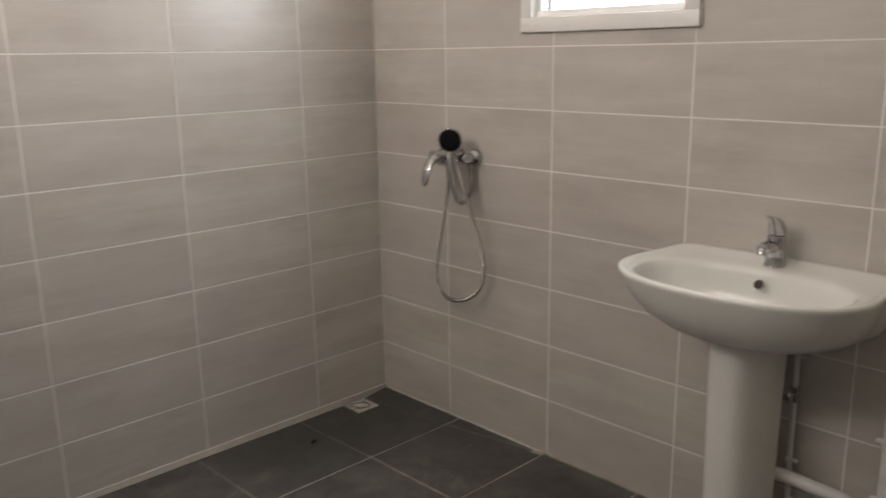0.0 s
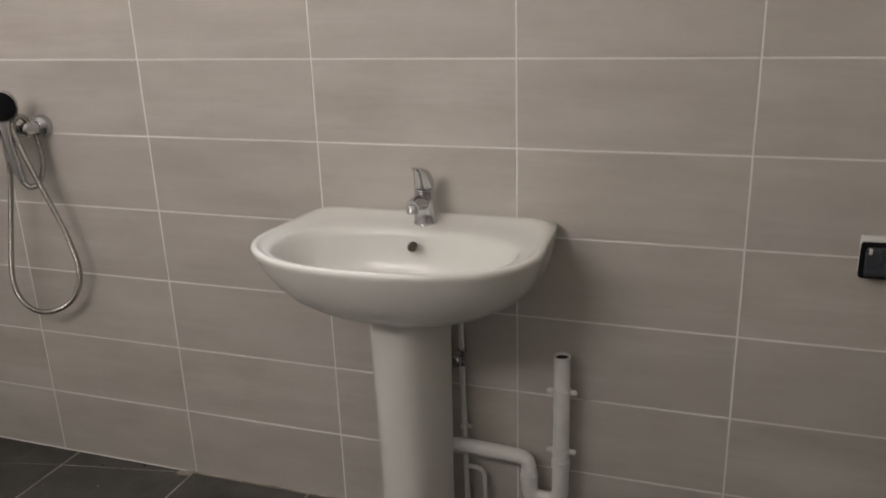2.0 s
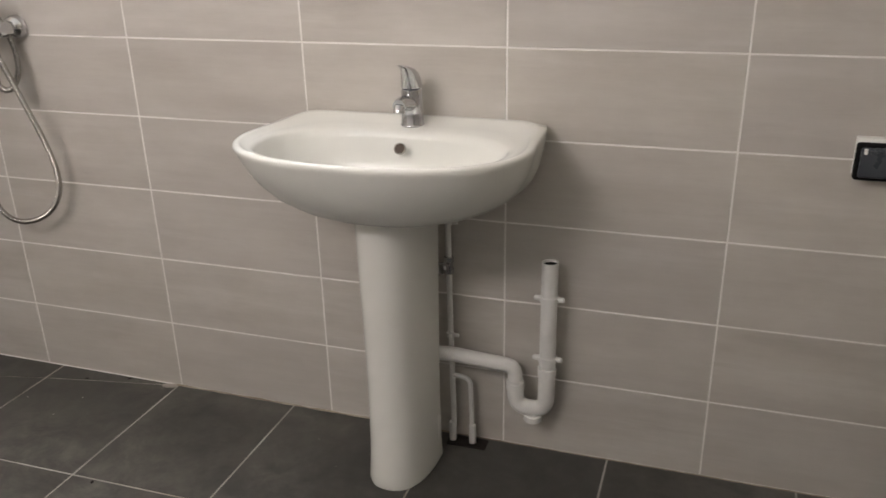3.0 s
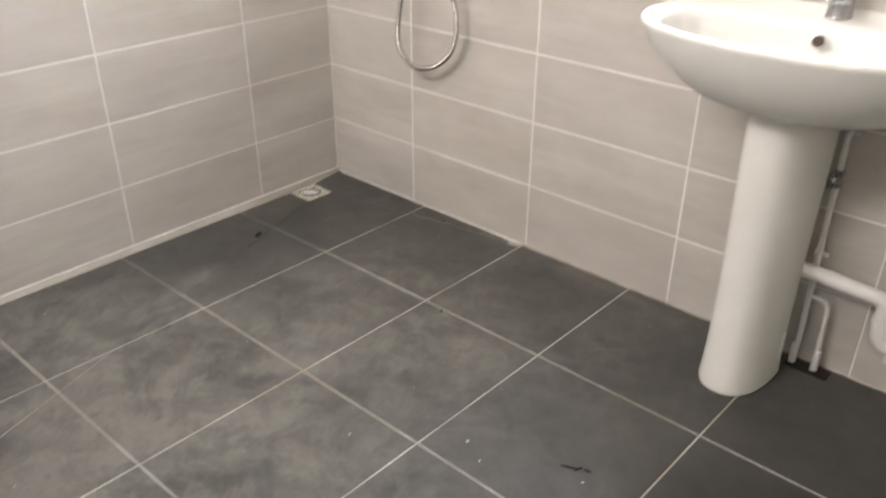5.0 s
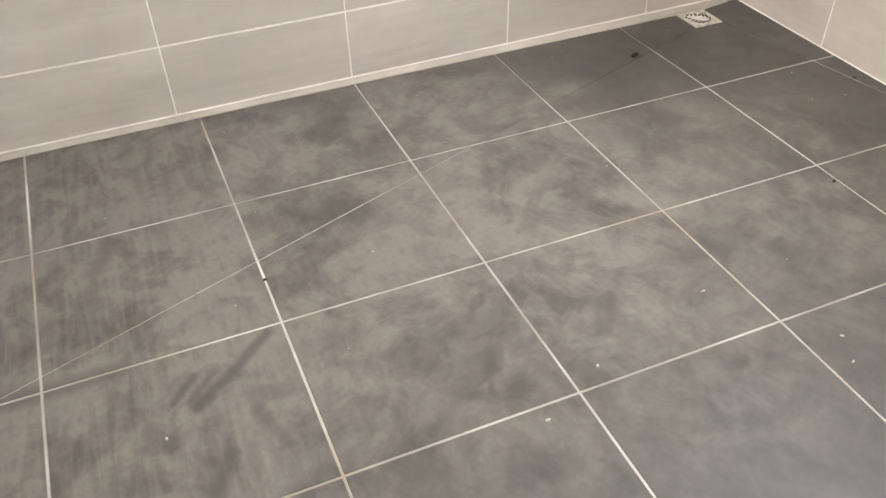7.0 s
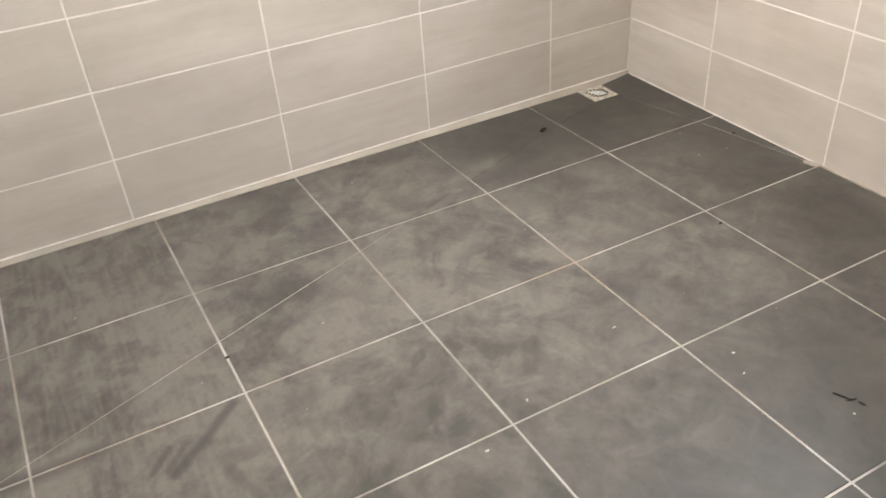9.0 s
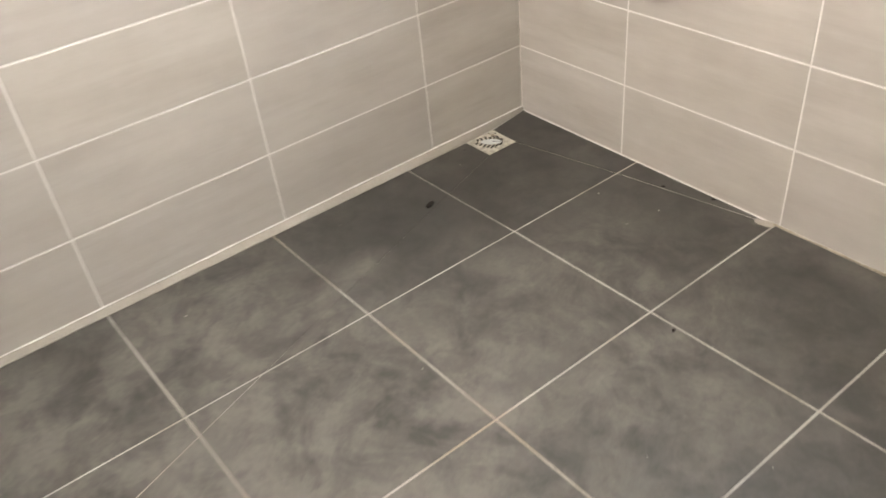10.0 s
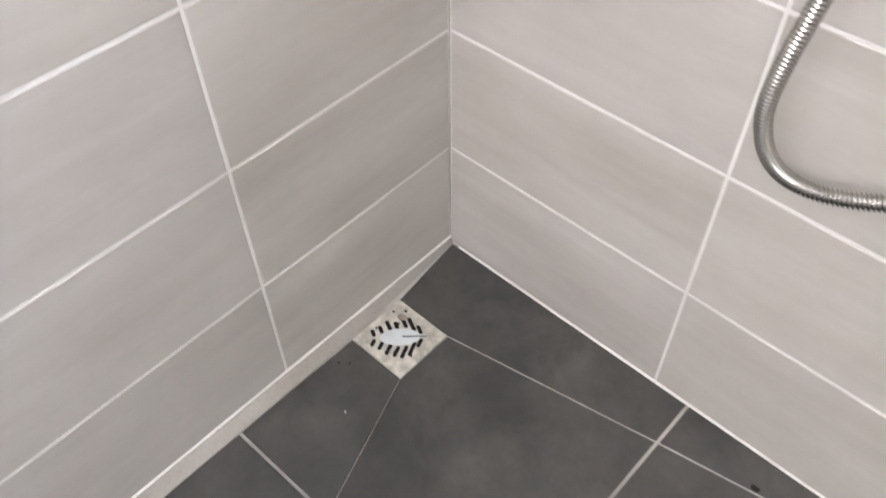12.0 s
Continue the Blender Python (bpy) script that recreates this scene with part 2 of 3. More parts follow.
M_STEEL = plain_material("dull_ribbed_steel", rgb(0.47, 0.45, 0.42), 0.20, metal=1.0, dirt=0.2)
M_BLACK = plain_material("black_rubber_plastic", rgb(0.006, 0.006, 0.0065), 0.62, dirt=0.3)
M_DARK = plain_material("anthracite_plastic", rgb(0.050, 0.057, 0.068), 0.26, dirt=0.15)
# near-black colour in place of the shade inside holes
M_HOLE = plain_material("painted_hole_shade", rgb(0.008, 0.007, 0.006), 0.9, dirt=0.3)
M_OVERFLOW = plain_material("brown_overflow_shade", rgb(0.06, 0.035, 0.022), 0.6, dirt=0.5, scale=200.0)
M_BROWN = plain_material("dark_brown_scrap", rgb(0.014, 0.008, 0.006), 0.75, dirt=0.4, scale=300.0)
M_FLECK = plain_material("white_plaster_fleck", rgb(0.42, 0.40, 0.37), 0.85, dirt=0.2, scale=100.0)


M_DRAIN = plain_material("dirty_white_plastic", rgb(0.66, 0.62, 0.53), 0.5, dirt=0.5, scale=60.0)
M_DRAINC = plain_material("pale_plastic", rgb(0.62, 0.66, 0.66), 0.35, dirt=0.15, scale=45.0)
M_BLACK.node_tree.nodes["Principled BSDF"].inputs["Specular IOR Level"].default_value = 0.12


def glass_material():
    n = Nodes("window_glass")
    n.set(Base_Color=rgb(1, 1, 1), Roughness=0.02, IOR=1.45)
    n.bsdf.inputs["Transmission Weight"].default_value = 1.0
    return n.mat


M_GLASS = glass_material()


# ---- mesh helpers ----
def mesh_of(bm, name, material, smooth=None):
    me = bpy.data.meshes.new(name)
    bmesh.ops.recalc_face_normals(bm, faces=bm.faces)
    bm.to_mesh(me)
    bm.free()
    me.materials.append(material)
    if smooth is not None:
        me.shade_smooth()
        if smooth < 180:
            me.set_sharp_from_angle(angle=radians(smooth))
    return me


def thing(name, label, category, at=(0, 0, 0), kind="", group=""):
    ob = new(name)
    ob.empty_display_size = 0.05
    ob.location = at
    return tagged(ob, label, category, group, kind)


def part(name, bm, material, parent, label="", smooth=35.0):
    """One mesh object under a thing; bm is in world metres."""
    ob = new(name, mesh_of(bm, name, material, smooth))
    ob.parent = parent
    base = Vector((0, 0, 0))
    up = parent
    while up:
        base += up.location
        up = up.parent
    ob.data.transform(Matrix.Translation(-base))
    if label:
        tagged(ob, label)
    return ob


def box(bm, x0, x1, y0, y1, z0, z1, bevel=0.0, segments=2):
    r = bmesh.ops.create_cube(bm, size=1.0)
    m = Matrix.LocRotScale(((x0 + x1) / 2, (y0 + y1) / 2, (z0 + z1) / 2), None, (x1 - x0, y1 - y0, z1 - z0))
    bmesh.ops.transform(bm, matrix=m, verts=r["verts"])
    if bevel:
        edges = {e for v in r["verts"] for e in v.link_edges}
        bmesh.ops.bevel(bm, geom=list(edges), offset=bevel, segments=segments, affect="EDGES", profile=0.5)
    return bm


def rings(bm, loops, cap_start=True, cap_end=True):
    """Skins a row of closed loops, all with the same number of points."""
    made = [[bm.verts.new(p) for p in loop] for loop in loops]
    n = len(made[0])
    for a, b in zip(made, made[1:]):
        for i in range(n):
            bm.faces.new((a[i], a[(i + 1) % n], b[(i + 1) % n], b[i]))
    if cap_start:
        bm.faces.new(made[0][::-1])
    if cap_end:
        bm.faces.new(made[-1])
    return bm


def catmull(points, per=10):
    pts = [Vector(p) for p in points]
    pts = [2 * pts[0] - pts[1]] + pts + [2 * pts[-1] - pts[-2]]
    out = []
    for i in range(1, len(pts) - 2):
        p0, p1, p2, p3 = pts[i - 1:i + 3]
        for k in range(per):
            t = k / per
            out.append(0.5 * (2 * p1 + (p2 - p0) * t + (2 * p0 - 5 * p1 + 4 * p2 - p3) * t * t + (3 * p1 - p0 - 3 * p2 + p3) * t ** 3))
    out.append(pts[-2])
    return out


def tube(bm, path, radius, sides=16, cap=True):
    """A round tube along a path; radius is a number or a function of (index, fraction)."""
    path = [Vector(p) for p in path]
    n = len(path)
    loops, side = [], None
    for i, p in enumerate(path):
        way = (path[min(i + 1, n - 1)] - path[max(i - 1, 0)]).normalized()
        if side is None:
            side = way.orthogonal().normalized()
        side = (side - way * side.dot(way)).normalized()
        up = way.cross(side)
        r = radius(i, i / (n - 1)) if callable(radius) else radius
        loops.append([p + (side * math.cos(a) + up * math.sin(a)) * r for a in (2 * math.pi * k / sides for k in range(sides))])
    return rings(bm, loops, cap, cap)


def lathe(bm, profile, sides=32, m=Matrix()):
    """Turns (radius, height) pairs about z, then moves by m."""
    loops = [[m @ Vector((r * math.cos(a), r * math.sin(a), h)) for a in (2 * math.pi * k / sides for k in range(sides))] for r, h in profile]
    return rings(bm, loops)


def aim(at, way):
    """A pose at a point whose z axis goes along way."""
    return Matrix.Translation(at) @ Vector(way).normalized().to_track_quat("Z", "Y").to_matrix().to_4x4()


# ---- the room ----
ROOM_X, ROOM_Y, ROOM_Z = 3.25, -2.337, 2.50
TILE_TOP = 1.630
JOINT = 0.0041
ROWS = [0.0] + [0.210 + 0.2028 * k - (0.005 if k > 4 else 0.0) for k in range(8)]
COLS_NORTH = [0.0, 0.400, 0.893, 1.388, 1.886, 2.384, 2.881, ROOM_X]
COLS_WEST = [0.0, 0.352, 0.846, 1.341, 1.836, -ROOM_Y]
COLS_SOUTH = [0.0, 0.37, 0.867, 1.364, 1.861, 2.358, 2.855, ROOM_X]
COLS_EAST = [0.0, 0.40, 0.897, 1.394, 1.891, -ROOM_Y]
FLOOR_SKEW = 0.007
FLOOR_X = [0.0, 0.457, 0.882, 1.270, 1.716, 2.158, 2.604, 3.050, ROOM_X]
FLOOR_Y = [0.0, 0.457, 0.898, 1.341, 1.781, 2.226, -ROOM_Y]
T = 0.20


def wall_mesh(name, boxes, material):
    bm = bmesh.new()
    for b in boxes:
        box(bm, *b)
    return new(name, mesh_of(bm, name, material))


PF = 0.004
GF = 0.0011
hole = (WIN_X0 + 0.045, WIN_X1 - 0.045, WIN_Z0 + 0.04, WIN_Z1 - 0.04)
wall_north = wall_mesh("wall_north", [
    (-T, hole[0], PF, T, 0, ROOM_Z), (hole[1], ROOM_X + T, PF, T, 0, ROOM_Z),
    (hole[0], hole[1], PF, T, 0, hole[2]), (hole[0], hole[1], PF, T, hole[3], ROOM_Z)], M_PLASTER)
wall_west = wall_mesh("wall_west", [(-T, -PF, ROOM_Y - T, PF, 0, ROOM_Z)], M_PLASTER)
s_hole = (SW_X0 + 0.045, SW_X1 - 0.045)
wall_south = wall_mesh("wall_south", [
    (-PF, s_hole[0], ROOM_Y - T, ROOM_Y - PF, 0, ROOM_Z), (s_hole[1], ROOM_X + T, ROOM_Y - T, ROOM_Y - PF, 0, ROOM_Z),
    (s_hole[0], s_hole[1], ROOM_Y - T, ROOM_Y - PF, 0, SW_Z0 + 0.04), (s_hole[0], s_hole[1], ROOM_Y - T, ROOM_Y - PF, SW_Z1 - 0.04, ROOM_Z)], M_PLASTER)
wall_east = wall_mesh("wall_east", [(ROOM_X + PF, ROOM_X + T, ROOM_Y - PF, PF, 0, ROOM_Z)], M_PLASTER)
for ob, text in ((wall_north, "window wall with beige streaked tiles below cream paint"), (wall_west, "shower wall with beige streaked tiles below cream paint"),
                 (wall_south, "end wall with beige streaked tiles below cream paint"), (wall_east, "side wall with beige streaked tiles below cream paint")):
    tagged(ob, text, "wall", kind="structure")
ceiling = wall_mesh("ceiling", [(-T, ROOM_X + T, ROOM_Y - T, T, ROOM_Z, ROOM_Z + 0.15)], M_CEIL)
tagged(ceiling, "plain white painted ceiling", "ceiling", kind="structure")


def unit(v):
    return max(0.0, min(1.0, v))


def floor_z(x, y):
    """The floor falls a little towards the shower drain."""
    return -0.008 * unit(1 - (x - 0.07) / 0.39) * unit(-y / 0.14) * unit(1 - (-y - 0.19) / 1.3)


def floor_bed():
    xs = [-T] + [0.03 * k for k in range(18)] + [0.6 + 0.5 * k for k in range(6)] + [ROOM_X + T]
    ys = [T] + [-0.035 * k for k in range(50)] + [-1.9, ROOM_Y - T]
    bm = bmesh.new()
    top = [[bm.verts.new((x, y, floor_z(x, y) - GF - 0.0012 * unit(-floor_z(x, y) / 0.0006))) for y in ys] for x in xs]
    low = [[bm.verts.new((x, y, -0.15)) for y in ys] for x in xs]
    for a, b, c, d in zip(top, top[1:], low, low[1:]):
        for k in range(len(ys) - 1):
            bm.faces.new((a[k], b[k], b[k + 1], a[k + 1]))
            bm.faces.new((c[k], c[k + 1], d[k + 1], d[k]))
        bm.faces.new((a[0], c[0], d[0], b[0]))
        bm.faces.new((a[-1], b[-1], d[-1], c[-1]))
    for a, c in ((top[0], low[0]), (top[-1], low[-1])):
        for k in range(len(ys) - 1):
            bm.faces.new((a[k], a[k + 1], c[k + 1], c[k]))
    return bm


floor = new("floor", mesh_of(floor_bed(), "floor", M_FGROUT))
tagged(floor, "dark grey dusty floor tiles with pale joints", "floor", kind="structure")


# ---- fillet along the shower wall ----
bm = bmesh.new()
prof = []
for k in range(49):
    y = ROOM_Y * k / 48
    w = min(1.0, 0.25 + k / 10) * 0.019
    f = floor_z(w, y)
    prof.append([Vector((-0.003, y, f - 0.006)), Vector((w, y, f - 0.006)), Vector((w, y, f + 0.0012)), Vector((0.0025, y, 0.0095)), Vector((-0.003, y, 0.0115))])
rings(bm, prof)
part("fillet", bm, M_FILLET, wall_west, "pale cement strip between wall tiles and floor")
rnd = random.Random(3)
bead = [(0.0004 + rnd.uniform(-0.0004, 0.0004), ROOM_Y * k / 60, 0.0122 + rnd.uniform(-0.0005, 0.0005)) for k in range(61)]
part("grout_bead", tube(bmesh.new(), bead, lambda i, f: 0.0019 + 0.0005 * math.sin(i * 1.7), 8), M_GROUT, wall_west, "pale grout line under the tiles")
bead = [(0.02 + 0.03 * k, -0.0004 - abs(rnd.gauss(0, 0.0004)), 0.0) for k in range(29)]
part("grout_bead", tube(bmesh.new(), bead, 0.0020, 8), M_GROUT, wall_north, "pale grout line at the floor")
bead = [(0.86 + 0.03 * k, -0.0008 - abs(rnd.gauss(0, 0.0009)), 0.0) for k in range(79)]
part("mortar_edge", tube(bmesh.new(), bead, lambda i, f: 0.0016 + (0.0026 * abs(math.sin(i * 2.3)) if i < 30 else 0.0004), 8), M_RESIDUE, wall_north, "dirty mortar residue along the floor")

# ---- window ----
def ring_frame(bm, x0, x1, z0, z1, w, y0, y1, bevel=0.003):
    """Four bars round an opening."""
    box(bm, x0, x1, y0, y1, z0, z0 + w, bevel)
    box(bm, x0, x1, y0, y1, z1 - w, z1, bevel)
    box(bm, x0, x0 + w, y0 + 0.0006, y1, z0 + w, z1 - w, bevel)
    box(bm, x1 - w, x1, y0 + 0.0006, y1, z0 + w, z1 - w, bevel)
    return bm


def make_window(name, m, w, h):
    """A small fixed window, w wide and h high, whose lower middle is at m; its room side faces -y."""
    ob = tagged(thing(name, "small white plastic window with a bright pane", "window"), kind="structure")
    part("window_frame", ring_frame(bmesh.new(), -w / 2, w / 2, 0, h, 0.046, -0.018, 0.06), M_WPVC, ob)
    part("window_sash", ring_frame(bmesh.new(), -w / 2 + 0.047, w / 2 - 0.047, 0.047, h - 0.047, 0.020, 0.004, 0.045), M_WPVC, ob)
    part("window_seal", box(bmesh.new(), -w / 2 + 0.090, -w / 2 + 0.097, 0.010, 0.030, 0.067, h - 0.067), M_DARK, ob, "thin dark seal")
    pane = part("pane", box(bmesh.new(), -w / 2 + 0.060, w / 2 - 0.060, 0.022, 0.026, 0.060, h - 0.060), M_GLASS, ob)
    pane.visible_shadow = False
    ob.matrix_basis = m
    return ob


window_1 = make_window("window_1", pose(1.0875, 0, WIN_Z0), WIN_X1 - WIN_X0, WIN_Z1 - WIN_Z0)
# unseen window, added round the assumed south light
assumed_window = make_window("assumed_window", pose((SW_X0 + SW_X1) / 2, ROOM_Y, SW_Z0, 0, 0, 180), SW_X1 - SW_X0, SW_Z1 - SW_Z0)


# ---- wash basin ----
BX, RIM = 1.683, 0.858


def basin_outline(k, n):
    """Point k of n on the basin's outer edge: across the wall, and away from it."""
    a = 2 * math.pi * k / n
    c, s = math.cos(a), math.sin(a)
    if s >= 0:
        e, hx, hy = 2.38, 0.325, 0.236
    else:
        e, hx, hy = 18.0, 0.323, 0.199
    r = (abs(c / hx) ** e + abs(s / hy) ** e) ** (-1 / e)
    u, v = r * c, 0.2 + r * s
    return u * (1 - 0.060 * max(0.0, 1 - v / 0.26)) - 0.033 * v, v


def bowl_outline(k, n):
    a = 2 * math.pi * k / n
    c, s = math.cos(a), math.sin(a)
    e, hx, hy = (2.6, 0.268, 0.164) if s >= 0 else (2.2, 0.268, 0.128)
    r = (abs(c / hx) ** e + abs(s / hy) ** e) ** (-1 / e)
    return r * c - 0.033 * (0.232 + r * s), 0.232 + r * s


def make_basin():
    ob = thing("wash_basin", "ivory ceramic wash basin on a pedestal", "wash basin", (BX, 0.0, 0.0))
    n = 96
    outer = [basin_outline(k, n) for k in range(n)]
    bowl = [bowl_outline(k, n) for k in range(n)]
    loops = []
    for su, sv, z in ((0.26, 0.62, 0.688), (0.38, 0.66, 0.691), (0.54, 0.72, 0.699), (0.68, 0.785, 0.714), (0.80, 0.855, 0.739),
                      (0.885, 0.908, 0.770), (0.940, 0.950, 0.800), (0.970, 0.975, 0.823), (0.987, 0.989, 0.838), (0.998, 0.998, 0.846), (1.0, 1.0, 0.852), (0.997, 0.998, RIM - 0.003), (0.985, 0.990, RIM)):
        loops.append([Vector((BX + u * (su + (1 - su) * 0.58 * max(0.0, 1 - v / 0.30)), -0.0015 - v * sv, z)) for u, v in outer])
    for f, z in ((0.16, RIM + 0.001), (0.27, RIM - 0.001), (0.36, RIM - 0.0055), (0.65, RIM - 0.007), (0.88, RIM - 0.009), (1.0, RIM - 0.014)):
        loops.append([Vector((BX + u * 0.985 * (1 - f) + bu * f, -0.0015 - (v * 0.990 * (1 - f) + bv * f), z + 0.010 * (1 - f) * max(0.0, 1 - v / 0.10))) for (u, v), (bu, bv) in zip(outer, bowl)])
    for s, z in ((0.975, 0.830), (0.94, 0.803), (0.88, 0.773), (0.76, 0.746), (0.58, 0.726), (0.36, 0.714), (0.14, 0.709), (0.06, 0.708)):
        loops.append([Vector((BX + bu * s, -0.0015 - (0.225 + (bv - 0.225) * s), z)) for bu, bv in bowl])
    part("bowl", rings(bmesh.new(), loops), M_CERAMIC, ob, smooth=60)
    hole_at = aim((BX - 0.005, -0.1335, 0.816), (0, -0.86, 0.5))
    bm = lathe(bmesh.new(), [(0.0135, -0.004), (0.0135, 0.0012), (0.0115, 0.0018), (0.0105, 0.0005), (0.0105, -0.003)], 28, hole_at)
    part("overflow_ring", bm, M_STEEL, ob, "thin worn metal ring")
    # closed disc; the shade of the overflow hole is in its brown colour
    part("overflow_hole", lathe(bmesh.new(), [(0.0108, -0.004), (0.0108, 0.0006), (0.006, 0.0002)], 24, hole_at), M_OVERFLOW, ob, "dark brown disc painted as the shaded overflow opening")
    part("drain_ring", lathe(bmesh.new(), [(0.031, 0.0), (0.031, 0.003), (0.026, 0.004), (0.020, 0.002)], 28, Matrix.Translation((BX - 0.008, -0.226, 0.709))), M_CHROME, ob, "chrome waste outlet")
    return ob


def make_pedestal():
    ob = thing("pedestal", "white ceramic half-round basin pedestal on the floor", "pedestal", (1.705, -0.15, 0.0))
    n = 40
    cx = 1.667

    def loop(hw, front, z, back=0.098):
        pts = []
        for k in range(n):
            a = math.pi * k / (n - 1)
            e = 2.5
            c, s = math.cos(a), math.sin(a)
            r = (abs(c) ** e + abs(s) ** e) ** (-1 / e)
            pts.append(Vector((cx + hw * r * c, -back - (front - back) * r * s, z)))
        return pts
    outer = [(0.082, 0.275, 0.0), (0.083, 0.277, 0.006), (0.081, 0.273, 0.03), (0.079, 0.267, 0.10), (0.079, 0.262, 0.25), (0.081, 0.265, 0.42), (0.083, 0.270, 0.55), (0.085, 0.274, 0.690)]
    bm = bmesh.new()
    rows = [[bm.verts.new(p) for p in loop(*o)] for o in outer]
    inn = [[bm.verts.new(p) for p in loop(hw - 0.014, fr - 0.014, z)] for hw, fr, z in outer]
    for a, b in zip(rows, rows[1:]):
        for i in range(n - 1):
            bm.faces.new((a[i], a[i + 1], b[i + 1], b[i]))
    for a, b in zip(inn, inn[1:]):
        for i in range(n - 1):
            bm.faces.new((a[i], b[i], b[i + 1], a[i + 1]))
    for a, b in ((rows, inn),):
        for i in range(len(a) - 1):
            bm.faces.new((a[i][0], a[i + 1][0], b[i + 1][0], b[i][0]))
            bm.faces.new((a[i][-1], b[i][-1], b[i + 1][-1], a[i + 1][-1]))
        for i in range(n - 1):
            bm.faces.new((a[0][i], b[0][i], b[0][i + 1], a[0][i + 1]))
            bm.faces.new((a[-1][i], a[-1][i + 1], b[-1][i + 1], b[-1][i]))
    part("column", bm, M_CERAMIC, ob, smooth=50)
    part("fixing_lug", box(bmesh.new(), 1.726, 1.749, -0.122, -0.096, 0.05, 0.125, 0.008, 3), M_CERAMIC, ob)
    return ob


def make_basin_tap():
    x, y, z = 1.684, -0.062, RIM - 0.006
    ob = thing("basin_tap", "chrome single-lever basin tap on the basin", "tap", (x, y, z))
    part("body", lathe(bmesh.new(), [(0.0265, 0.0), (0.0275, 0.003), (0.026, 0.006), (0.0245, 0.035), (0.0235, 0.075), (0.023, 0.081), (0.021, 0.083)], 32, Matrix.Translation((x, y, z))), M_CHROME, ob)
    path = catmull([(x, y - 0.008, z + 0.050), (x, y - 0.034, z + 0.058), (x, y - 0.062, z + 0.062), (x, y - 0.082, z + 0.060)], 8)
    spout = part("spout", tube(bmesh.new(), path, lambda i, f: 0.0175 - 0.003 * f, 20), M_CHROME, ob)
    part("aerator", lathe(bmesh.new(), [(0.0115, 0.0), (0.0125, 0.002), (0.0125, 0.016), (0.011, 0.018)], 20, aim((x, y - 0.077, z + 0.060), (0, -0.35, -1))), M_CHROME, spout)
    part("collar", lathe(bmesh.new(), [(0.0205, 0.081), (0.0212, 0.082), (0.0212, 0.085), (0.0205, 0.086)], 32, Matrix.Translation((x, y, z))), M_DARK, ob, "thin dark ring")
    loops = []
    for h, rx, ry, oy in ((0.0862, 0.0225, 0.0225, 0.0), (0.089, 0.0235, 0.024, 0.0), (0.106, 0.022, 0.025, -0.002), (0.120, 0.0185, 0.024, -0.010), (0.130, 0.0145, 0.020, -0.024), (0.138, 0.0105, 0.013, -0.044), (0.144, 0.0065, 0.007, -0.066), (0.146, 0.003, 0.003, -0.074)):
        loops.append([Vector((x + rx * math.cos(a), y + oy + ry * math.sin(a), z + h)) for a in (2 * math.pi * k / 28 for k in range(28))])
    part("lever", rings(bmesh.new(), loops), M_CHROME, ob)
    return ob


wash_basin, pedestal, basin_tap = make_basin(), make_pedestal(), make_basin_tap()


# ---- pipes below the basin ----
def bend(points, radius=0.03, per=6):
    """A path with its corners rounded."""
    pts = [Vector(p) for p in points]
    out = [pts[0]]
    for a, b, c in zip(pts, pts[1:], pts[2:]):
        d0, d1 = (a - b), (c - b)
        r = min(radius, d0.length * 0.49, d1.length * 0.49)
        p, q = b + d0.normalized() * r, b + d1.normalized() * r
        for k in range(per + 1):
            t = k / per
            out.append((1 - t) ** 2 * p + 2 * t * (1 - t) * b + t * t * q)
    out.append(pts[-1])
    return out


def make_waste():
    ob = thing("waste_pipe", "white plastic waste pipe with trap and open upright", "pipe", (2.005, -0.05, 0.13))
    y = -0.052
    bm = tube(bmesh.new(), bend([(1.690, -0.10, 0.282), (1.745, -0.062, 0.279), (1.926, y, 0.262), (1.928, y, 0.214)], 0.034), 0.0185, 24, cap=False)
    part("outlet_pipe", bm, M_PVC, ob)
    bm = tube(bmesh.new(), bend([(1.928, y, 0.226), (1.930, y, 0.150), (2.006, y, 0.152), (2.006, y, 0.272)], 0.034, 8), 0.0205, 24)
    trap = part("trap", bm, M_PVC, ob)
    part("trap_cap", lathe(bmesh.new(), [(0.020, -0.036), (0.0225, -0.034), (0.0225, -0.019), (0.0185, -0.017), (0.0185, 0.006)], 24, Matrix.Translation((1.974, y, 0.152))), M_PVC, trap)
    for h in (0.222, 0.262):
        at = (1.928, y, h - 0.012) if h < 0.25 else (2.006, y, h)
        part("collar", lathe(bmesh.new(), [(0.019, -0.010), (0.0225, -0.009), (0.0225, 0.009), (0.019, 0.010)], 24, Matrix.Translation(at)), M_PVC, trap)
    top = 0.548
    bm = lathe(bmesh.new(), [(0.0195, 0.255), (0.0195, top), (0.0165, top), (0.0165, 0.30)], 28, Matrix.Translation((2.006, y, 0)))
    up = part("upright_pipe", bm, M_PVC, ob)
    # plug below the rim; its colour stands for shade inside the pipe
    part("pipe_bore", lathe(bmesh.new(), [(0.0164, top - 0.03), (0.0164, top - 0.006), (0.008, top - 0.008)], 24, Matrix.Translation((2.006, y, 0))), M_HOLE, up, "near-black plug painted as the shade in the bore")
    for h in (0.455, 0.296):
        bm = lathe(bmesh.new(), [(0.0196, -0.007), (0.0222, -0.007), (0.0222, 0.007), (0.0196, 0.007)], 24, Matrix.Translation((2.006, y, h)))
        box(bm, 2.000, 2.012, -0.032, -0.001, h - 0.006, h + 0.006, 0.001)
        clip = part("pipe_clip", bm, M_PVC, ob)
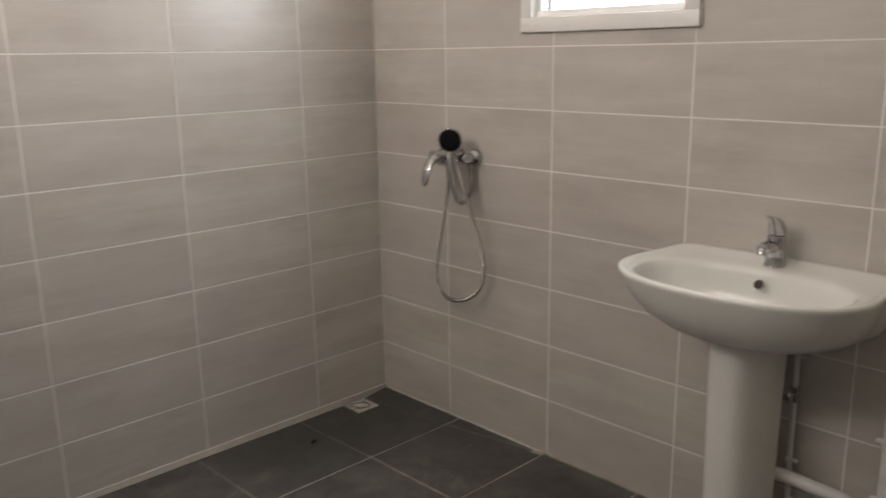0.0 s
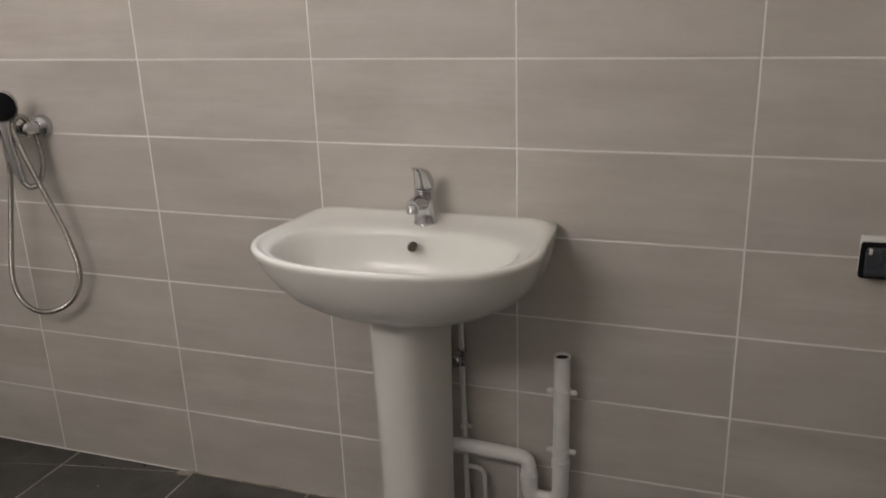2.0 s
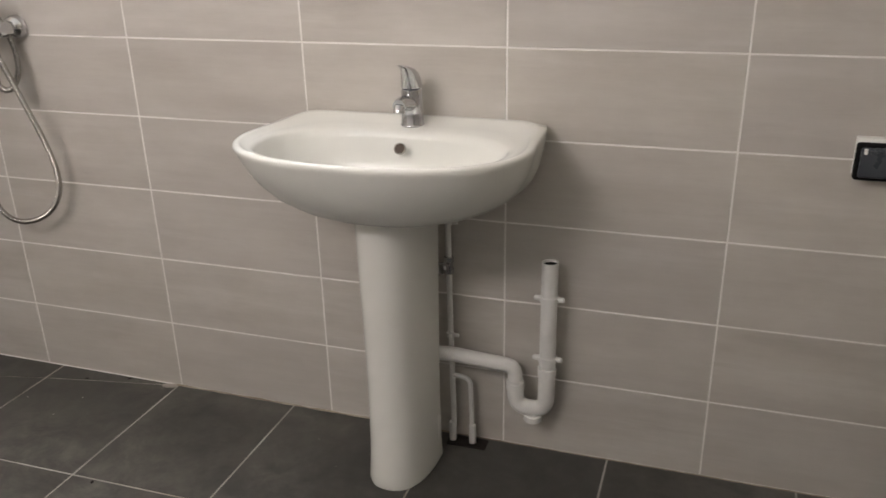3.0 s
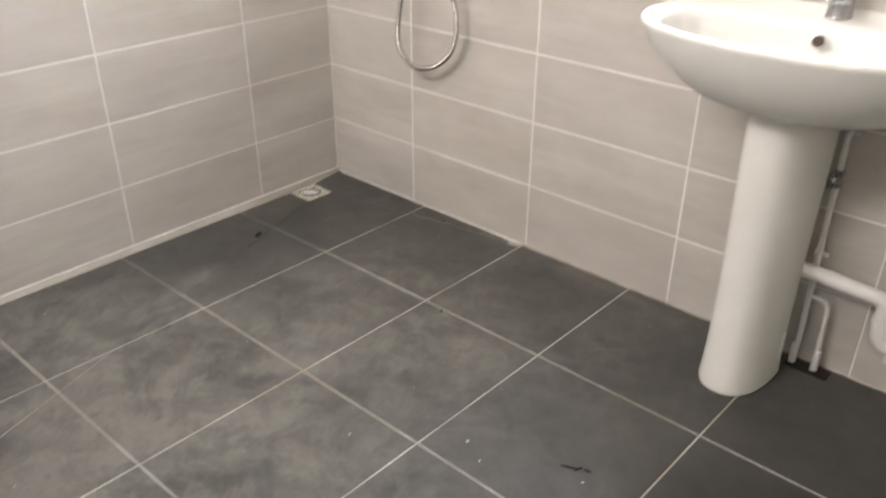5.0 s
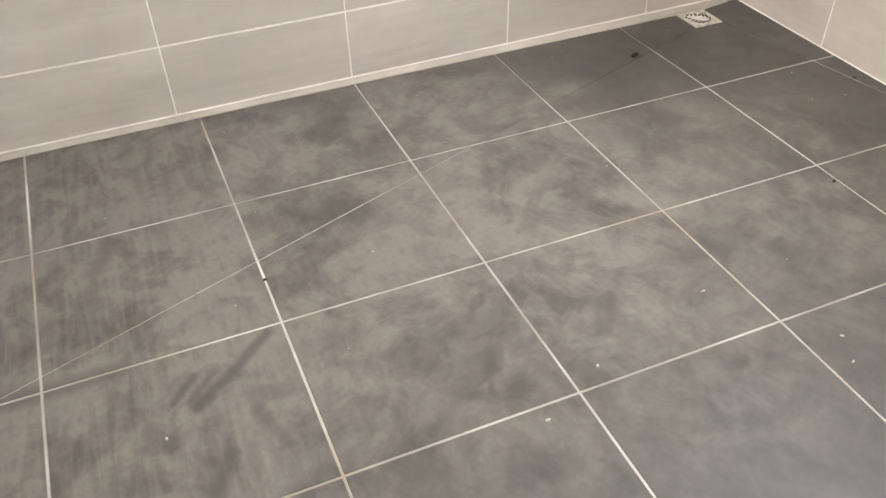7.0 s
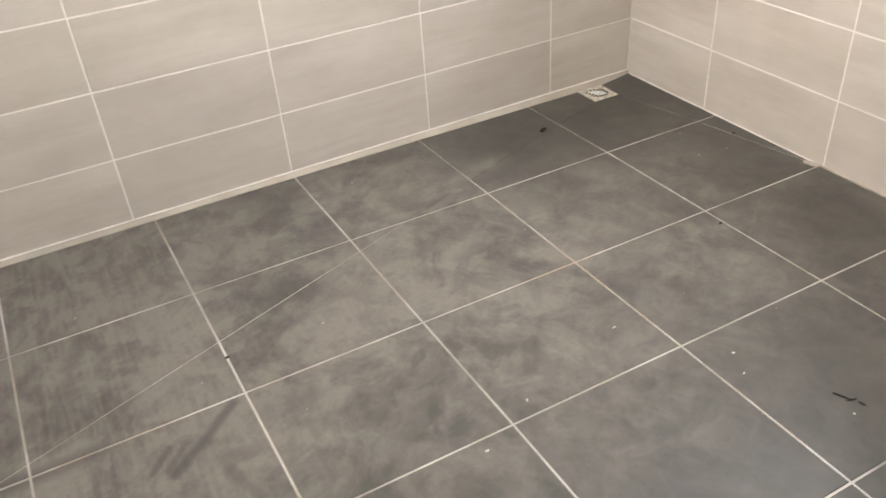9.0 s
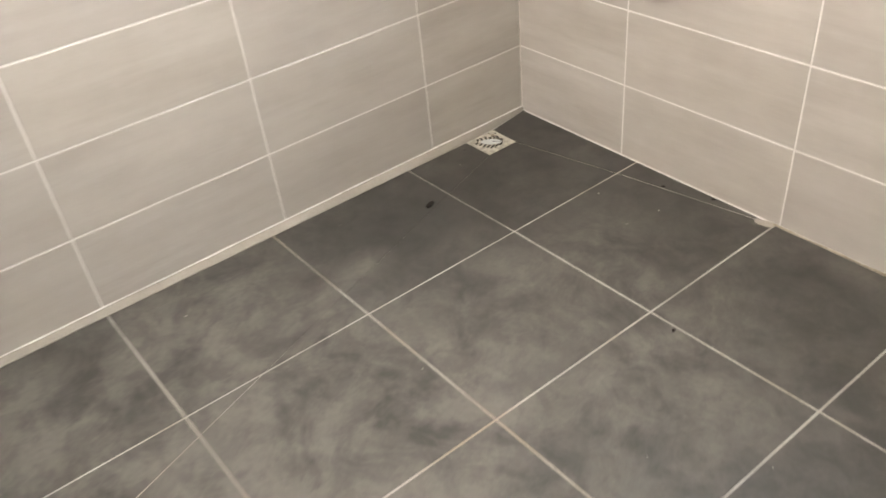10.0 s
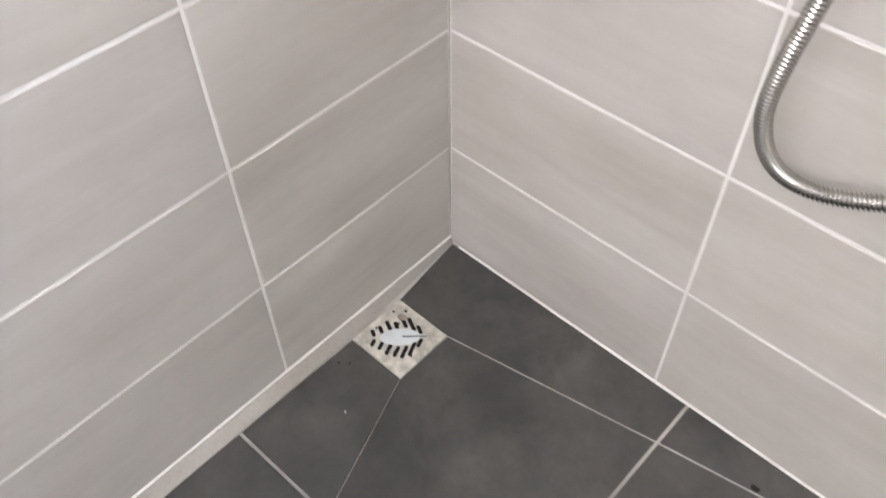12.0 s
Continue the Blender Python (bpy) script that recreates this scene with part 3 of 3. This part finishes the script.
        for s in (-1, 1):
            part("clip_screw", lathe(bmesh.new(), [(0.003, -0.009), (0.0062, -0.006), (0.0070, 0.0), (0.0062, 0.006), (0.003, 0.009)], 12, aim((2.006 + s * 0.0275, y, h), (s, 0, 0))), M_PVC, clip)
    return ob


def make_feed():
    ob = thing("water_pipes", "thin white painted water pipes with a chrome valve", "pipe", (1.765, -0.030, 0.0))
    y = -0.032
    part("riser", tube(bmesh.new(), bend([(1.757, y, 0.0), (1.761, y, 0.06), (1.755, y, 0.40), (1.752, y, 0.72)], 0.02), 0.0070, 14), M_PVC, ob)
    part("branch", tube(bmesh.new(), bend([(1.758, y, 0.200), (1.806, y, 0.196), (1.811, y, 0.0)], 0.022), 0.0062, 14), M_PVC, ob)
    for h in (0.615, 0.315):
        bm = lathe(bmesh.new(), [(0.0072, -0.006), (0.0095, -0.006), (0.0095, 0.006), (0.0072, 0.006)], 16, Matrix.Translation((1.755, y, h)))
        box(bm, 1.755, 1.777, y - 0.004, y + 0.004, h - 0.004, h + 0.004, 0.001)
        part("pipe_clip", bm, M_PVC, ob)
    for xx in (1.757, 1.811):
        part("sleeve", lathe(bmesh.new(), [(0.0085, 0.0), (0.0095, 0.002), (0.0090, 0.055), (0.0065, 0.058)], 16, Matrix.Translation((xx, y, 0.002))), M_PVC, ob)
    valve = part("valve", lathe(bmesh.new(), [(0.010, -0.022), (0.012, -0.020), (0.012, -0.008), (0.0095, -0.006), (0.0095, 0.006), (0.012, 0.008), (0.012, 0.020), (0.010, 0.022)], 8, Matrix.Translation((1.755, y, 0.505))), M_CHROME, ob, "small chrome angle valve")
    part("valve_handle", lathe(bmesh.new(), [(0.006, 0.0), (0.006, 0.018), (0.015, 0.020), (0.016, 0.030), (0.012, 0.034)], 14, aim((1.753, y - 0.008, 0.507), (-0.25, -1, 0.05))), M_CHROME, valve)
    return ob


waste_pipe, water_pipes = make_waste(), make_feed()
# thin dark brown slab round the foot of the pipes
bm = box(bmesh.new(), 1.745, 1.850, -0.055, -0.012, -0.0005, 0.004, 0.002)
tagged(part("floor_patch", bm, M_BROWN, None), "dark brown flat patch round the pipes on the floor", "dirt")


# ---- switch ----
def make_socket():
    x0, x1, z0, z1 = 2.600, 2.680, 0.786, 0.862
    ob = thing("wall_socket", "anthracite weatherproof wall switch over a white box", "switch", ((x0 + x1) / 2, 0.0, z0))
    part("back_box", box(bmesh.new(), x0 + 0.002, x1 - 0.002, -0.022, -0.0006, z0 + 0.004, z1 + 0.007, 0.003), M_WPVC, ob, "white plastic back box")
    part("surround", box(bmesh.new(), x0, x1, -0.040, -0.0215, z0, z1, 0.008, 4), M_BLACK, ob, "black rubber surround")
    flap = part("flap", box(bmesh.new(), x0 + 0.008, x1 - 0.008, -0.047, -0.0385, z0 + 0.008, z1 - 0.007, 0.005, 4), M_DARK, ob, "dark grey cover flap")
    part("flap_lip", box(bmesh.new(), x0 + 0.014, x1 - 0.014, -0.0495, -0.0465, z1 - 0.017, z1 - 0.012, 0.0012), M_DARK, flap)
    # hinge nubs in white, to paint in the highlights on them
    for x in (x0 + 0.016, x1 - 0.016):
        part("hinge", box(bmesh.new(), x - 0.003, x + 0.003, -0.0500, -0.0455, z1 - 0.020, z1 - 0.009, 0.001), M_WPVC, flap, "small hinge with its highlight painted white")
    return ob


wall_socket = make_socket()


# ---- shower mixer, handset and hose ----
def make_mixer():
    ob = thing("shower_mixer", "chrome wall shower mixer with a drooping lever", "shower mixer", (0.480, -0.06, 1.04))
    z, y = 1.042, -0.068
    for x in (0.405, 0.555):
        inlet = part("wall_flange", lathe(bmesh.new(), [(0.030, 0.001), (0.0315, 0.004), (0.0310, 0.014), (0.026, 0.026), (0.018, 0.032)], 28, aim((x, 0, z), (0, -1, 0))), M_CHROME, ob)
        part("inlet_nut", lathe(bmesh.new(), [(0.0165, 0.024), (0.0185, 0.028), (0.0185, 0.050), (0.016, 0.058)], 8, aim((x, 0, z), (0, -1, 0))), M_CHROME, inlet)
    bm = tube(bmesh.new(), [(0.387, y, z), (0.393, y, z), (0.435, y, z), (0.480, y, z), (0.525, y, z), (0.567, y, z), (0.573, y, z)], lambda i, f: (0.014, 0.0195, 0.0205, 0.0235, 0.0205, 0.0195, 0.014)[i], 28)
    part("mixer_body", bm, M_CHROME, ob)
    part("cartridge_cap", lathe(bmesh.new(), [(0.023, 0.0), (0.0245, 0.012), (0.0245, 0.030), (0.021, 0.036)], 28, aim((0.480, y - 0.012, z), (0, -1, 0.05))), M_CHROME, ob)
    loops = []
    for py, pz, rw, rh in ((y - 0.044, z + 0.004, 0.0225, 0.021), (y - 0.062, z + 0.006, 0.022, 0.019), (y - 0.080, z + 0.001, 0.022, 0.015),
                           (y - 0.097, z - 0.016, 0.0215, 0.012), (y - 0.110, z - 0.044, 0.020, 0.010), (y - 0.118, z - 0.072, 0.018, 0.008), (y - 0.121, z - 0.088, 0.009, 0.004)):
        way = Vector((0, 1, 0.0)) if py > y - 0.08 else Vector((0, 0.75, 0.6))
        q = way.normalized().to_track_quat("Z", "Y").to_matrix()
        loops.append([Vector((0.480, py, pz)) + q @ Vector((rw * math.cos(a), rh * math.sin(a), 0)) for a in (2 * math.pi * k / 24 for k in range(24))])
    part("lever", rings(bmesh.new(), loops), M_CHROME, ob, smooth=50)
    part("hose_outlet", lathe(bmesh.new(), [(0.012, 0.0), (0.012, 0.022), (0.0105, 0.026), (0.0105, 0.046)], 16, aim((0.482, y, z - 0.016), (0, 0, -1))), M_CHROME, ob)
    return ob


def make_handset():
    ob = thing("hand_shower", "round hand shower with a black face and chrome rim", "hand shower", (0.54, -0.12, 1.09))
    head = aim((0.540, -0.118, 1.112), (0.55, -0.82, -0.10))
    shell = part("head", lathe(bmesh.new(), [(0.013, -0.034), (0.028, -0.027), (0.040, -0.012), (0.0430, 0.001), (0.0420, 0.007), (0.0395, 0.008)], 40, head), M_CHROME, ob, "chrome shell")
    part("spray_face", lathe(bmesh.new(), [(0.0392, 0.0), (0.0392, 0.0075), (0.036, 0.0093), (0.018, 0.0102)], 40, head), M_BLACK, shell, "black spray face")
    path = catmull([(0.530, -0.098, 1.098), (0.530, -0.106, 1.060), (0.536, -0.110, 1.000), (0.546, -0.106, 0.930)], 8)
    part("handle", tube(bmesh.new(), path, lambda i, f: 0.0190 - 0.0065 * f, 18), M_CHROME, ob)
    return ob


def make_hose():
    ob = thing("shower_hose", "ribbed steel shower hose hanging in a loop", "shower hose", (0.51, -0.06, 0.49))
    pts = [(0.482, -0.068, 0.985), (0.478, -0.076, 0.90), (0.460, -0.092, 0.76), (0.444, -0.102, 0.640), (0.443, -0.098, 0.577), (0.462, -0.084, 0.528), (0.502, -0.068, 0.510),
           (0.562, -0.054, 0.528), (0.614, -0.050, 0.578), (0.638, -0.054, 0.650), (0.630, -0.066, 0.745), (0.598, -0.082, 0.865), (0.568, -0.096, 0.970), (0.553, -0.104, 1.040),
           (0.548, -0.090, 1.072), (0.549, -0.060, 1.072), (0.556, -0.036, 1.010), (0.570, -0.044, 0.945), (0.572, -0.070, 0.900), (0.563, -0.092, 0.890), (0.552, -0.104, 0.908), (0.546, -0.106, 0.932)]
    rough = catmull(pts, 30)
    # even steps along the hose, so that its ribs are even
    path, left = [rough[0]], 0.0008
    for p, q in zip(rough, rough[1:]):
        span, done = (q - p).length, 0.0
        while span - done >= left:
            done += left
            path.append(p + (q - p) * (done / span))
            left = 0.0010
        left -= span - done
    part("ribbed_tube", tube(bmesh.new(), path, lambda i, f: 0.0081 if i % 4 < 2 else 0.0064, 12), M_STEEL, ob, smooth=80)
    part("end_nut", tube(bmesh.new(), [(0.482, -0.068, 1.000), (0.4819, -0.0681, 0.985), (0.481, -0.069, 0.965), (0.480, -0.070, 0.950)], lambda i, f: (0.011, 0.0115, 0.0105, 0.0082)[i], 14), M_CHROME, ob)
    part("end_nut", tube(bmesh.new(), [(0.5455, -0.106, 0.938), (0.548, -0.1055, 0.925), (0.552, -0.104, 0.910)], lambda i, f: (0.0112, 0.0108, 0.0085)[i], 14), M_CHROME, ob)
    return ob


shower_mixer, hand_shower, shower_hose = make_mixer(), make_handset(), make_hose()


# ---- floor drain ----
DX0, DX1, DY0, DY1 = 0.0195, 0.1215, -0.2425, -0.1405


def make_drain():
    ob = thing("floor_drain", "white plastic square shower drain grate in the floor", "floor drain", ((DX0 + DX1) / 2, (DY0 + DY1) / 2, 0.0))
    cx, cy = (DX0 + DX1) / 2, (DY0 + DY1) / 2
    part("grate", box(bmesh.new(), DX0, DX1, DY0, DY1, -0.006, 0.0022, 0.0015), M_DRAIN, ob)
    a, b = Vector((1, 1, 0)).normalized(), Vector((-1, 1, 0)).normalized()
    c0 = Vector((cx, cy, 0))
    disc = Matrix.Translation((cx, cy, 0)) @ Matrix.Rotation(radians(45), 4, "Z") @ Matrix.Diagonal((1.15, 0.56, 1, 1))
    part("centre_disc", lathe(bmesh.new(), [(0.028, 0.0), (0.027, 0.0026), (0.020, 0.0032), (0.004, 0.0034)], 32, disc), M_DRAINC, ob, "smooth pale blue-white centre")
    vein = tube(bmesh.new(), [c0 + a * 0.004 + Vector((0, 0, 0.0026)), c0 + a * 0.020 + Vector((0, 0, 0.0026)), c0 + a * 0.040 + Vector((0, 0, 0.0018))], lambda i, f: 0.0016 - 0.0005 * f, 8)
    part("vein", vein, M_DARK, ob, "thin dark rib")
    # solid near-black pieces on the grate paint the shade of its slots
    for side in (-1, 1):
        for k in range(7):
            near = (0.004, 0.008, 0.012, 0.017, 0.016, 0.009, 0.005)[k]
            reach = (0.010, 0.013, 0.019, 0.018 if side < 0 else 0.010, 0.023, 0.027, 0.014)[k]
            way = (b * side - a * 0.40).normalized()
            across = Vector((-way.y, way.x, 0))
            mid = c0 + a * (-0.041 + 0.0118 * k) + b * side * (near + reach * 0.5)
            loop = []
            for j in range(12):
                t = 2 * math.pi * j / 12
                loop.append(mid + across * 0.0032 * math.cos(t) + way * (0.0032 * math.sin(t) + (reach * 0.38 if math.sin(t) > 0 else -reach * 0.38)))
            part("slot_shade", rings(bmesh.new(), [[p + Vector((0, 0, h)) for p in loop] for h in (0.0, 0.0026)]), M_HOLE, ob)
    return ob


floor_drain = make_drain()
floor_drain.location.z = floor_z((DX0 + DX1) / 2, (DY0 + DY1) / 2)


# ---- scraps on the floor ----
def scrap(name, label, at, size, turn, material, seed, kind=""):
    """A small uneven crumb lying on the floor."""
    rnd = random.Random(seed)
    bm = bmesh.new()
    bmesh.ops.create_icosphere(bm, subdivisions=2, radius=1.0)
    for v in bm.verts:
        v.co *= 1 + rnd.uniform(-0.16, 0.16)
        v.co = Vector((v.co.x * size[0], v.co.y * size[1], max(0.0, (v.co.z + 0.75) * size[2])))
    ob = new(name, mesh_of(bm, name, material, 60))
    ob.matrix_world = pose(at[0], at[1], floor_z(*at) + 0.0003, 0, 0, turn)
    return tagged(ob, label, "debris", "scraps on the floor", kind)


scrap("brown_scrap", "dark brown oval scrap lying on the floor", (0.207, -0.527), (0.0160, 0.0078, 0.0055), 108, M_BROWN, 1)
for k, (x, y, ln, a) in enumerate(((1.555, -0.721, 0.020, 25), (1.572, -0.712, 0.012, 70), (1.590, -0.705, 0.008, 10))):
    scrap("twig", "small dark twig scrap on the dusty floor", (x, y), (ln, 0.0022, 0.002), a, M_BROWN, 20 + k)
for k, (x, y) in enumerate(((0.588, -0.050), (0.716, -0.012), (0.736, -1.772), (0.950, -0.460))):
    scrap("brown_crumb", "small dark brown crumb on the floor", (x, y), (0.006, 0.004, 0.002), 40 * k, M_BROWN, 40 + k)
scrap("putty_blob", "yellowish dried putty blob on the drain grate", (0.047, -0.163), (0.0075, 0.006, 0.0012), 20, M_RESIDUE, 91).location.z += 0.0018
scrap("cement_lump", "pale flat cement lump at the foot of the wall", (0.862, -0.016), (0.026, 0.011, 0.004), 12, M_FILLET, 90)
for k, (x, y) in enumerate(((0.030, -0.165), (0.044, -0.152), (0.108, -0.205), (0.033, -0.205), (0.052, -0.176), (0.035, -0.285), (0.048, -0.275))):
    scrap("dirt_crumb", "tiny dark dirt crumb by the drain", (x, y), (0.0022, 0.0014, 0.0022 if k < 5 else 0.001), 50 * k, M_BROWN, 130 + k).location.z += 0.0019 if k < 5 else 0.0
rnd = random.Random(5)
spots = [(1.220, -1.266), (1.293, -1.409), (1.343, -0.807), (1.134, -0.967), (1.401, -0.835), (1.065, -2.022), (1.60, -0.74)] + [(rnd.uniform(0.1, 2.0), rnd.uniform(-2.2, -0.06)) for k in range(26)]
for k, (x, y) in enumerate(spots):
    s = (0.0026, 0.0032, 0.0028, 0.0020, 0.0024, 0.0022, 0.002)[k] if k < 7 else rnd.choice((0.0010, 0.0014, 0.0018))
    scrap("plaster_fleck", "tiny white plaster fleck on the floor", (x, y), (s * 1.6, s, s * 0.5), rnd.uniform(0, 180), M_FLECK, 60 + k)


# ---- tiles of walls and floor ----
def slab(bm, loop, depth, bevel):
    """A tile from a flat closed outline in x, z with its face towards -y, edges eased."""
    c = sum(loop, Vector((0, 0, 0))) / len(loop)
    inner = []
    for p in loop:
        d = c - p
        inner.append(p + Vector((math.copysign(min(bevel, abs(d.x)), d.x), 0, math.copysign(min(bevel, abs(d.z)), d.z))))
    return rings(bm, [[p + Vector((0, depth, 0)) for p in loop], [p + Vector((0, bevel * 0.7, 0)) for p in loop], inner])


tile_meshes = {}


def wall_tile(parent, m, u0, u1, z0, z1):
    """One wall tile at wall coordinates u (along) and z; m takes wall coordinates to the room."""
    w, h = round(u1 - u0, 4), round(z1 - z0, 4)
    if w < 0.004 or h < 0.004:
        return
    if (w, h) not in tile_meshes:
        loop = [Vector((-w / 2, 0, -h / 2)), Vector((w / 2, 0, -h / 2)), Vector((w / 2, 0, h / 2)), Vector((-w / 2, 0, h / 2))]
        tile_meshes[w, h] = mesh_of(slab(bmesh.new(), loop, 0.006, 0.0012), "wall_tile", M_TILE)
    ob = new("wall_tile", tile_meshes[w, h])
    ob.parent = parent
    lift = 0.00015 * math.sin(37 * u0 + 91 * z0)
    ob.matrix_basis = m @ pose((u0 + u1) / 2, lift, (z0 + z1) / 2, 0.03 * math.sin(53 * u0 + 17 * z0), 0, 0.02 * math.sin(29 * u0 + 71 * z0))


def notched_tile(parent, m, a, b, c, d, w0, w1, wz):
    """A tile cut away above wz between w0 and w1."""
    pts = [(a, c), (b, c)] + ([(b, d), (w1, d), (w1, wz)] if b > w1 else [(b, wz)]) + ([(w0, wz), (w0, d), (a, d)] if a < w0 else [(a, wz)])
    u, v = (a + b) / 2, (c + d) / 2
    ob = new("wall_tile", mesh_of(slab(bmesh.new(), [Vector((x - u, 0, z - v)) for x, z in pts], 0.006, 0.0012), "wall_tile", M_TILE))
    ob.parent = parent
    ob.matrix_basis = m @ pose(u, 0, v)


def tiled(parent, m, cols, window=None, low=0.0):
    j = JOINT / 2
    for u0, u1 in zip(cols, cols[1:]):
        for z0, z1 in zip(ROWS, ROWS[1:]):
            z0 = max(z0, low)
            a, b, c, d = u0 + j, u1 - j, z0 + j, z1 - j
            if window and c >= window[2] and b > window[0] and a < window[1]:
                wall_tile(parent, m, a, min(b, window[0]), c, d)
                wall_tile(parent, m, max(a, window[1]), b, c, d)
            elif window and d > window[2] and b > window[0] and a < window[1]:
                notched_tile(parent, m, a, b, c, d, *window)
            else:
                wall_tile(parent, m, a, b, c, d)


WN = pose(0, 0, 0)
TOP = ROWS[-1] + 0.002
part("grout", box(box(box(bmesh.new(), 0, WIN_X0 + 0.002, GF, 0.008, 0, TOP), WIN_X1 - 0.002, ROOM_X, GF, 0.008, 0, TOP), WIN_X0 + 0.002, WIN_X1 - 0.002, GF, 0.008, 0, WIN_Z0 + 0.002), M_GROUT, wall_north, "pale grout")
part("grout", box(bmesh.new(), -0.008, -GF, ROOM_Y, 0, 0, TOP), M_GROUT, wall_west, "pale grout")
part("grout", box(box(box(bmesh.new(), 0, SW_X0 + 0.002, ROOM_Y - 0.008, ROOM_Y - GF, 0, TOP), SW_X1 - 0.002, ROOM_X, ROOM_Y - 0.008, ROOM_Y - GF, 0, TOP),
                  SW_X0 + 0.002, SW_X1 - 0.002, ROOM_Y - 0.008, ROOM_Y - GF, 0, SW_Z0 + 0.002), M_GROUT, wall_south, "pale grout")
part("grout", box(bmesh.new(), ROOM_X + GF, ROOM_X + 0.008, ROOM_Y, 0, 0, TOP), M_GROUT, wall_east, "pale grout")
tiled(wall_north, WN, COLS_NORTH, (WIN_X0 - 0.001, WIN_X1 + 0.001, WIN_Z0 - 0.001))
tiled(wall_west, pose(0, 0, 0, 0, 0, 90), [-u for u in reversed(COLS_WEST)], low=0.012)
tiled(wall_south, pose(0, ROOM_Y, 0, 0, 0, 180), [-u for u in reversed(COLS_SOUTH)], (-SW_X1 - 0.001, -SW_X0 + 0.001, SW_Z0 - 0.001))
tiled(wall_east, pose(ROOM_X, 0, 0, 0, 0, -90), COLS_EAST)


def clip(poly, a, b, keep, gap):
    """The part of a convex outline on one side of the line a-b, held back by gap."""
    d = (b - a).normalized()
    nrm = Vector((-d.y, d.x)) * keep
    out = []
    for p, q in zip(poly, poly[1:] + poly[:1]):
        sp, sq = (p - a).dot(nrm) - gap, (q - a).dot(nrm) - gap
        if sp >= 0:
            out.append(p)
        if sp * sq < 0:
            out.append(p + (q - p) * (sp / (sp - sq)))
    return out


def area(poly):
    return abs(sum(p.x * q.y - q.x * p.y for p, q in zip(poly, poly[1:] + poly[:1]))) / 2


def floor_piece(poly):
    if len(poly) < 3 or area(poly) < 0.0002:
        return
    c = sum(poly, Vector((0, 0))) / len(poly)
    top, low = [], []
    for p in poly:
        d = (c - p)
        e = p + d.normalized() * min(0.0016, d.length * 0.3)
        fall = floor_z(p.x, p.y)
        top.append(Vector((e.x - c.x, e.y - c.y, fall)))
        low.append(Vector((p.x - c.x, p.y - c.y, fall - 0.0009)))
    bm = rings(bmesh.new(), [[p + Vector((0, 0, -0.006)) for p in low], low, top])
    ob = new("floor_tile", mesh_of(bm, "floor_tile", M_FLOOR))
    ob.parent = floor
    ob.location = (c.x, c.y, 0.0)


def V2(x, y):
    return Vector((x, y))


FJ = 0.0050 / 2
CUT_A = (V2(DX1, DY1), V2(0.895, 0.0))
CUT_B = (V2(DX1, DY0), V2(0.870, ROOM_Y))
for i, (x0, x1) in enumerate(zip(FLOOR_X, FLOOR_X[1:])):
    for k, (y0, y1) in enumerate(zip(FLOOR_Y, FLOOR_Y[1:])):
        cell = [V2(x0 + FJ, -y1 + FJ), V2(x1 - FJ, -y1 + FJ), V2(x1 - FJ, -y0 - FJ), V2(x0 + FJ, -y0 - FJ)]
        # the joints run a little out of square
        for p, xx, yy in zip(cell, (x0, x1, x1, x0), (y1, y1, y0, y0)):
            p.x -= FLOOR_SKEW * yy if 0 < xx < ROOM_X else 0.0
            p.y += 0.011 * min(xx, 1.4) if 0 < yy < -ROOM_Y else 0.0
        if i == 0:
            cell[0].x = cell[3].x = 0.019
        if i == 0 and k == 0:
            # the corner cell is cut round the drain
            north = clip(clip(cell, V2(0, DY1), V2(1, DY1), 1, 0.001), *CUT_A, 1, 0.0013)
            north = [V2(0.006, p.y) if p.x < 0.03 and p.y > -0.02 else p for p in north]
            floor_piece(north)
            floor_piece(clip(clip(clip(cell, *CUT_A, -1, 0.0013), *CUT_B, 1, 0.0007), V2(DX1, -1), V2(DX1, 1), -1, 0.001))
            west = clip(clip(cell, V2(0, DY0), V2(1, DY0), -1, 0.001), *CUT_B, -1, 0.0007)
            floor_piece(west)
            continue
        first = [cell] if i > 1 or k > 0 else [clip(cell, *CUT_A, 1, 0.0013), clip(cell, *CUT_A, -1, 0.0013)]
        for piece in first:
            if i > 1:
                floor_piece(piece)
            else:
                gap = 0.0013 if k > 2 else 0.0007
                floor_piece(clip(piece, *CUT_B, 1, gap))
                floor_piece(clip(piece, *CUT_B, -1, gap))
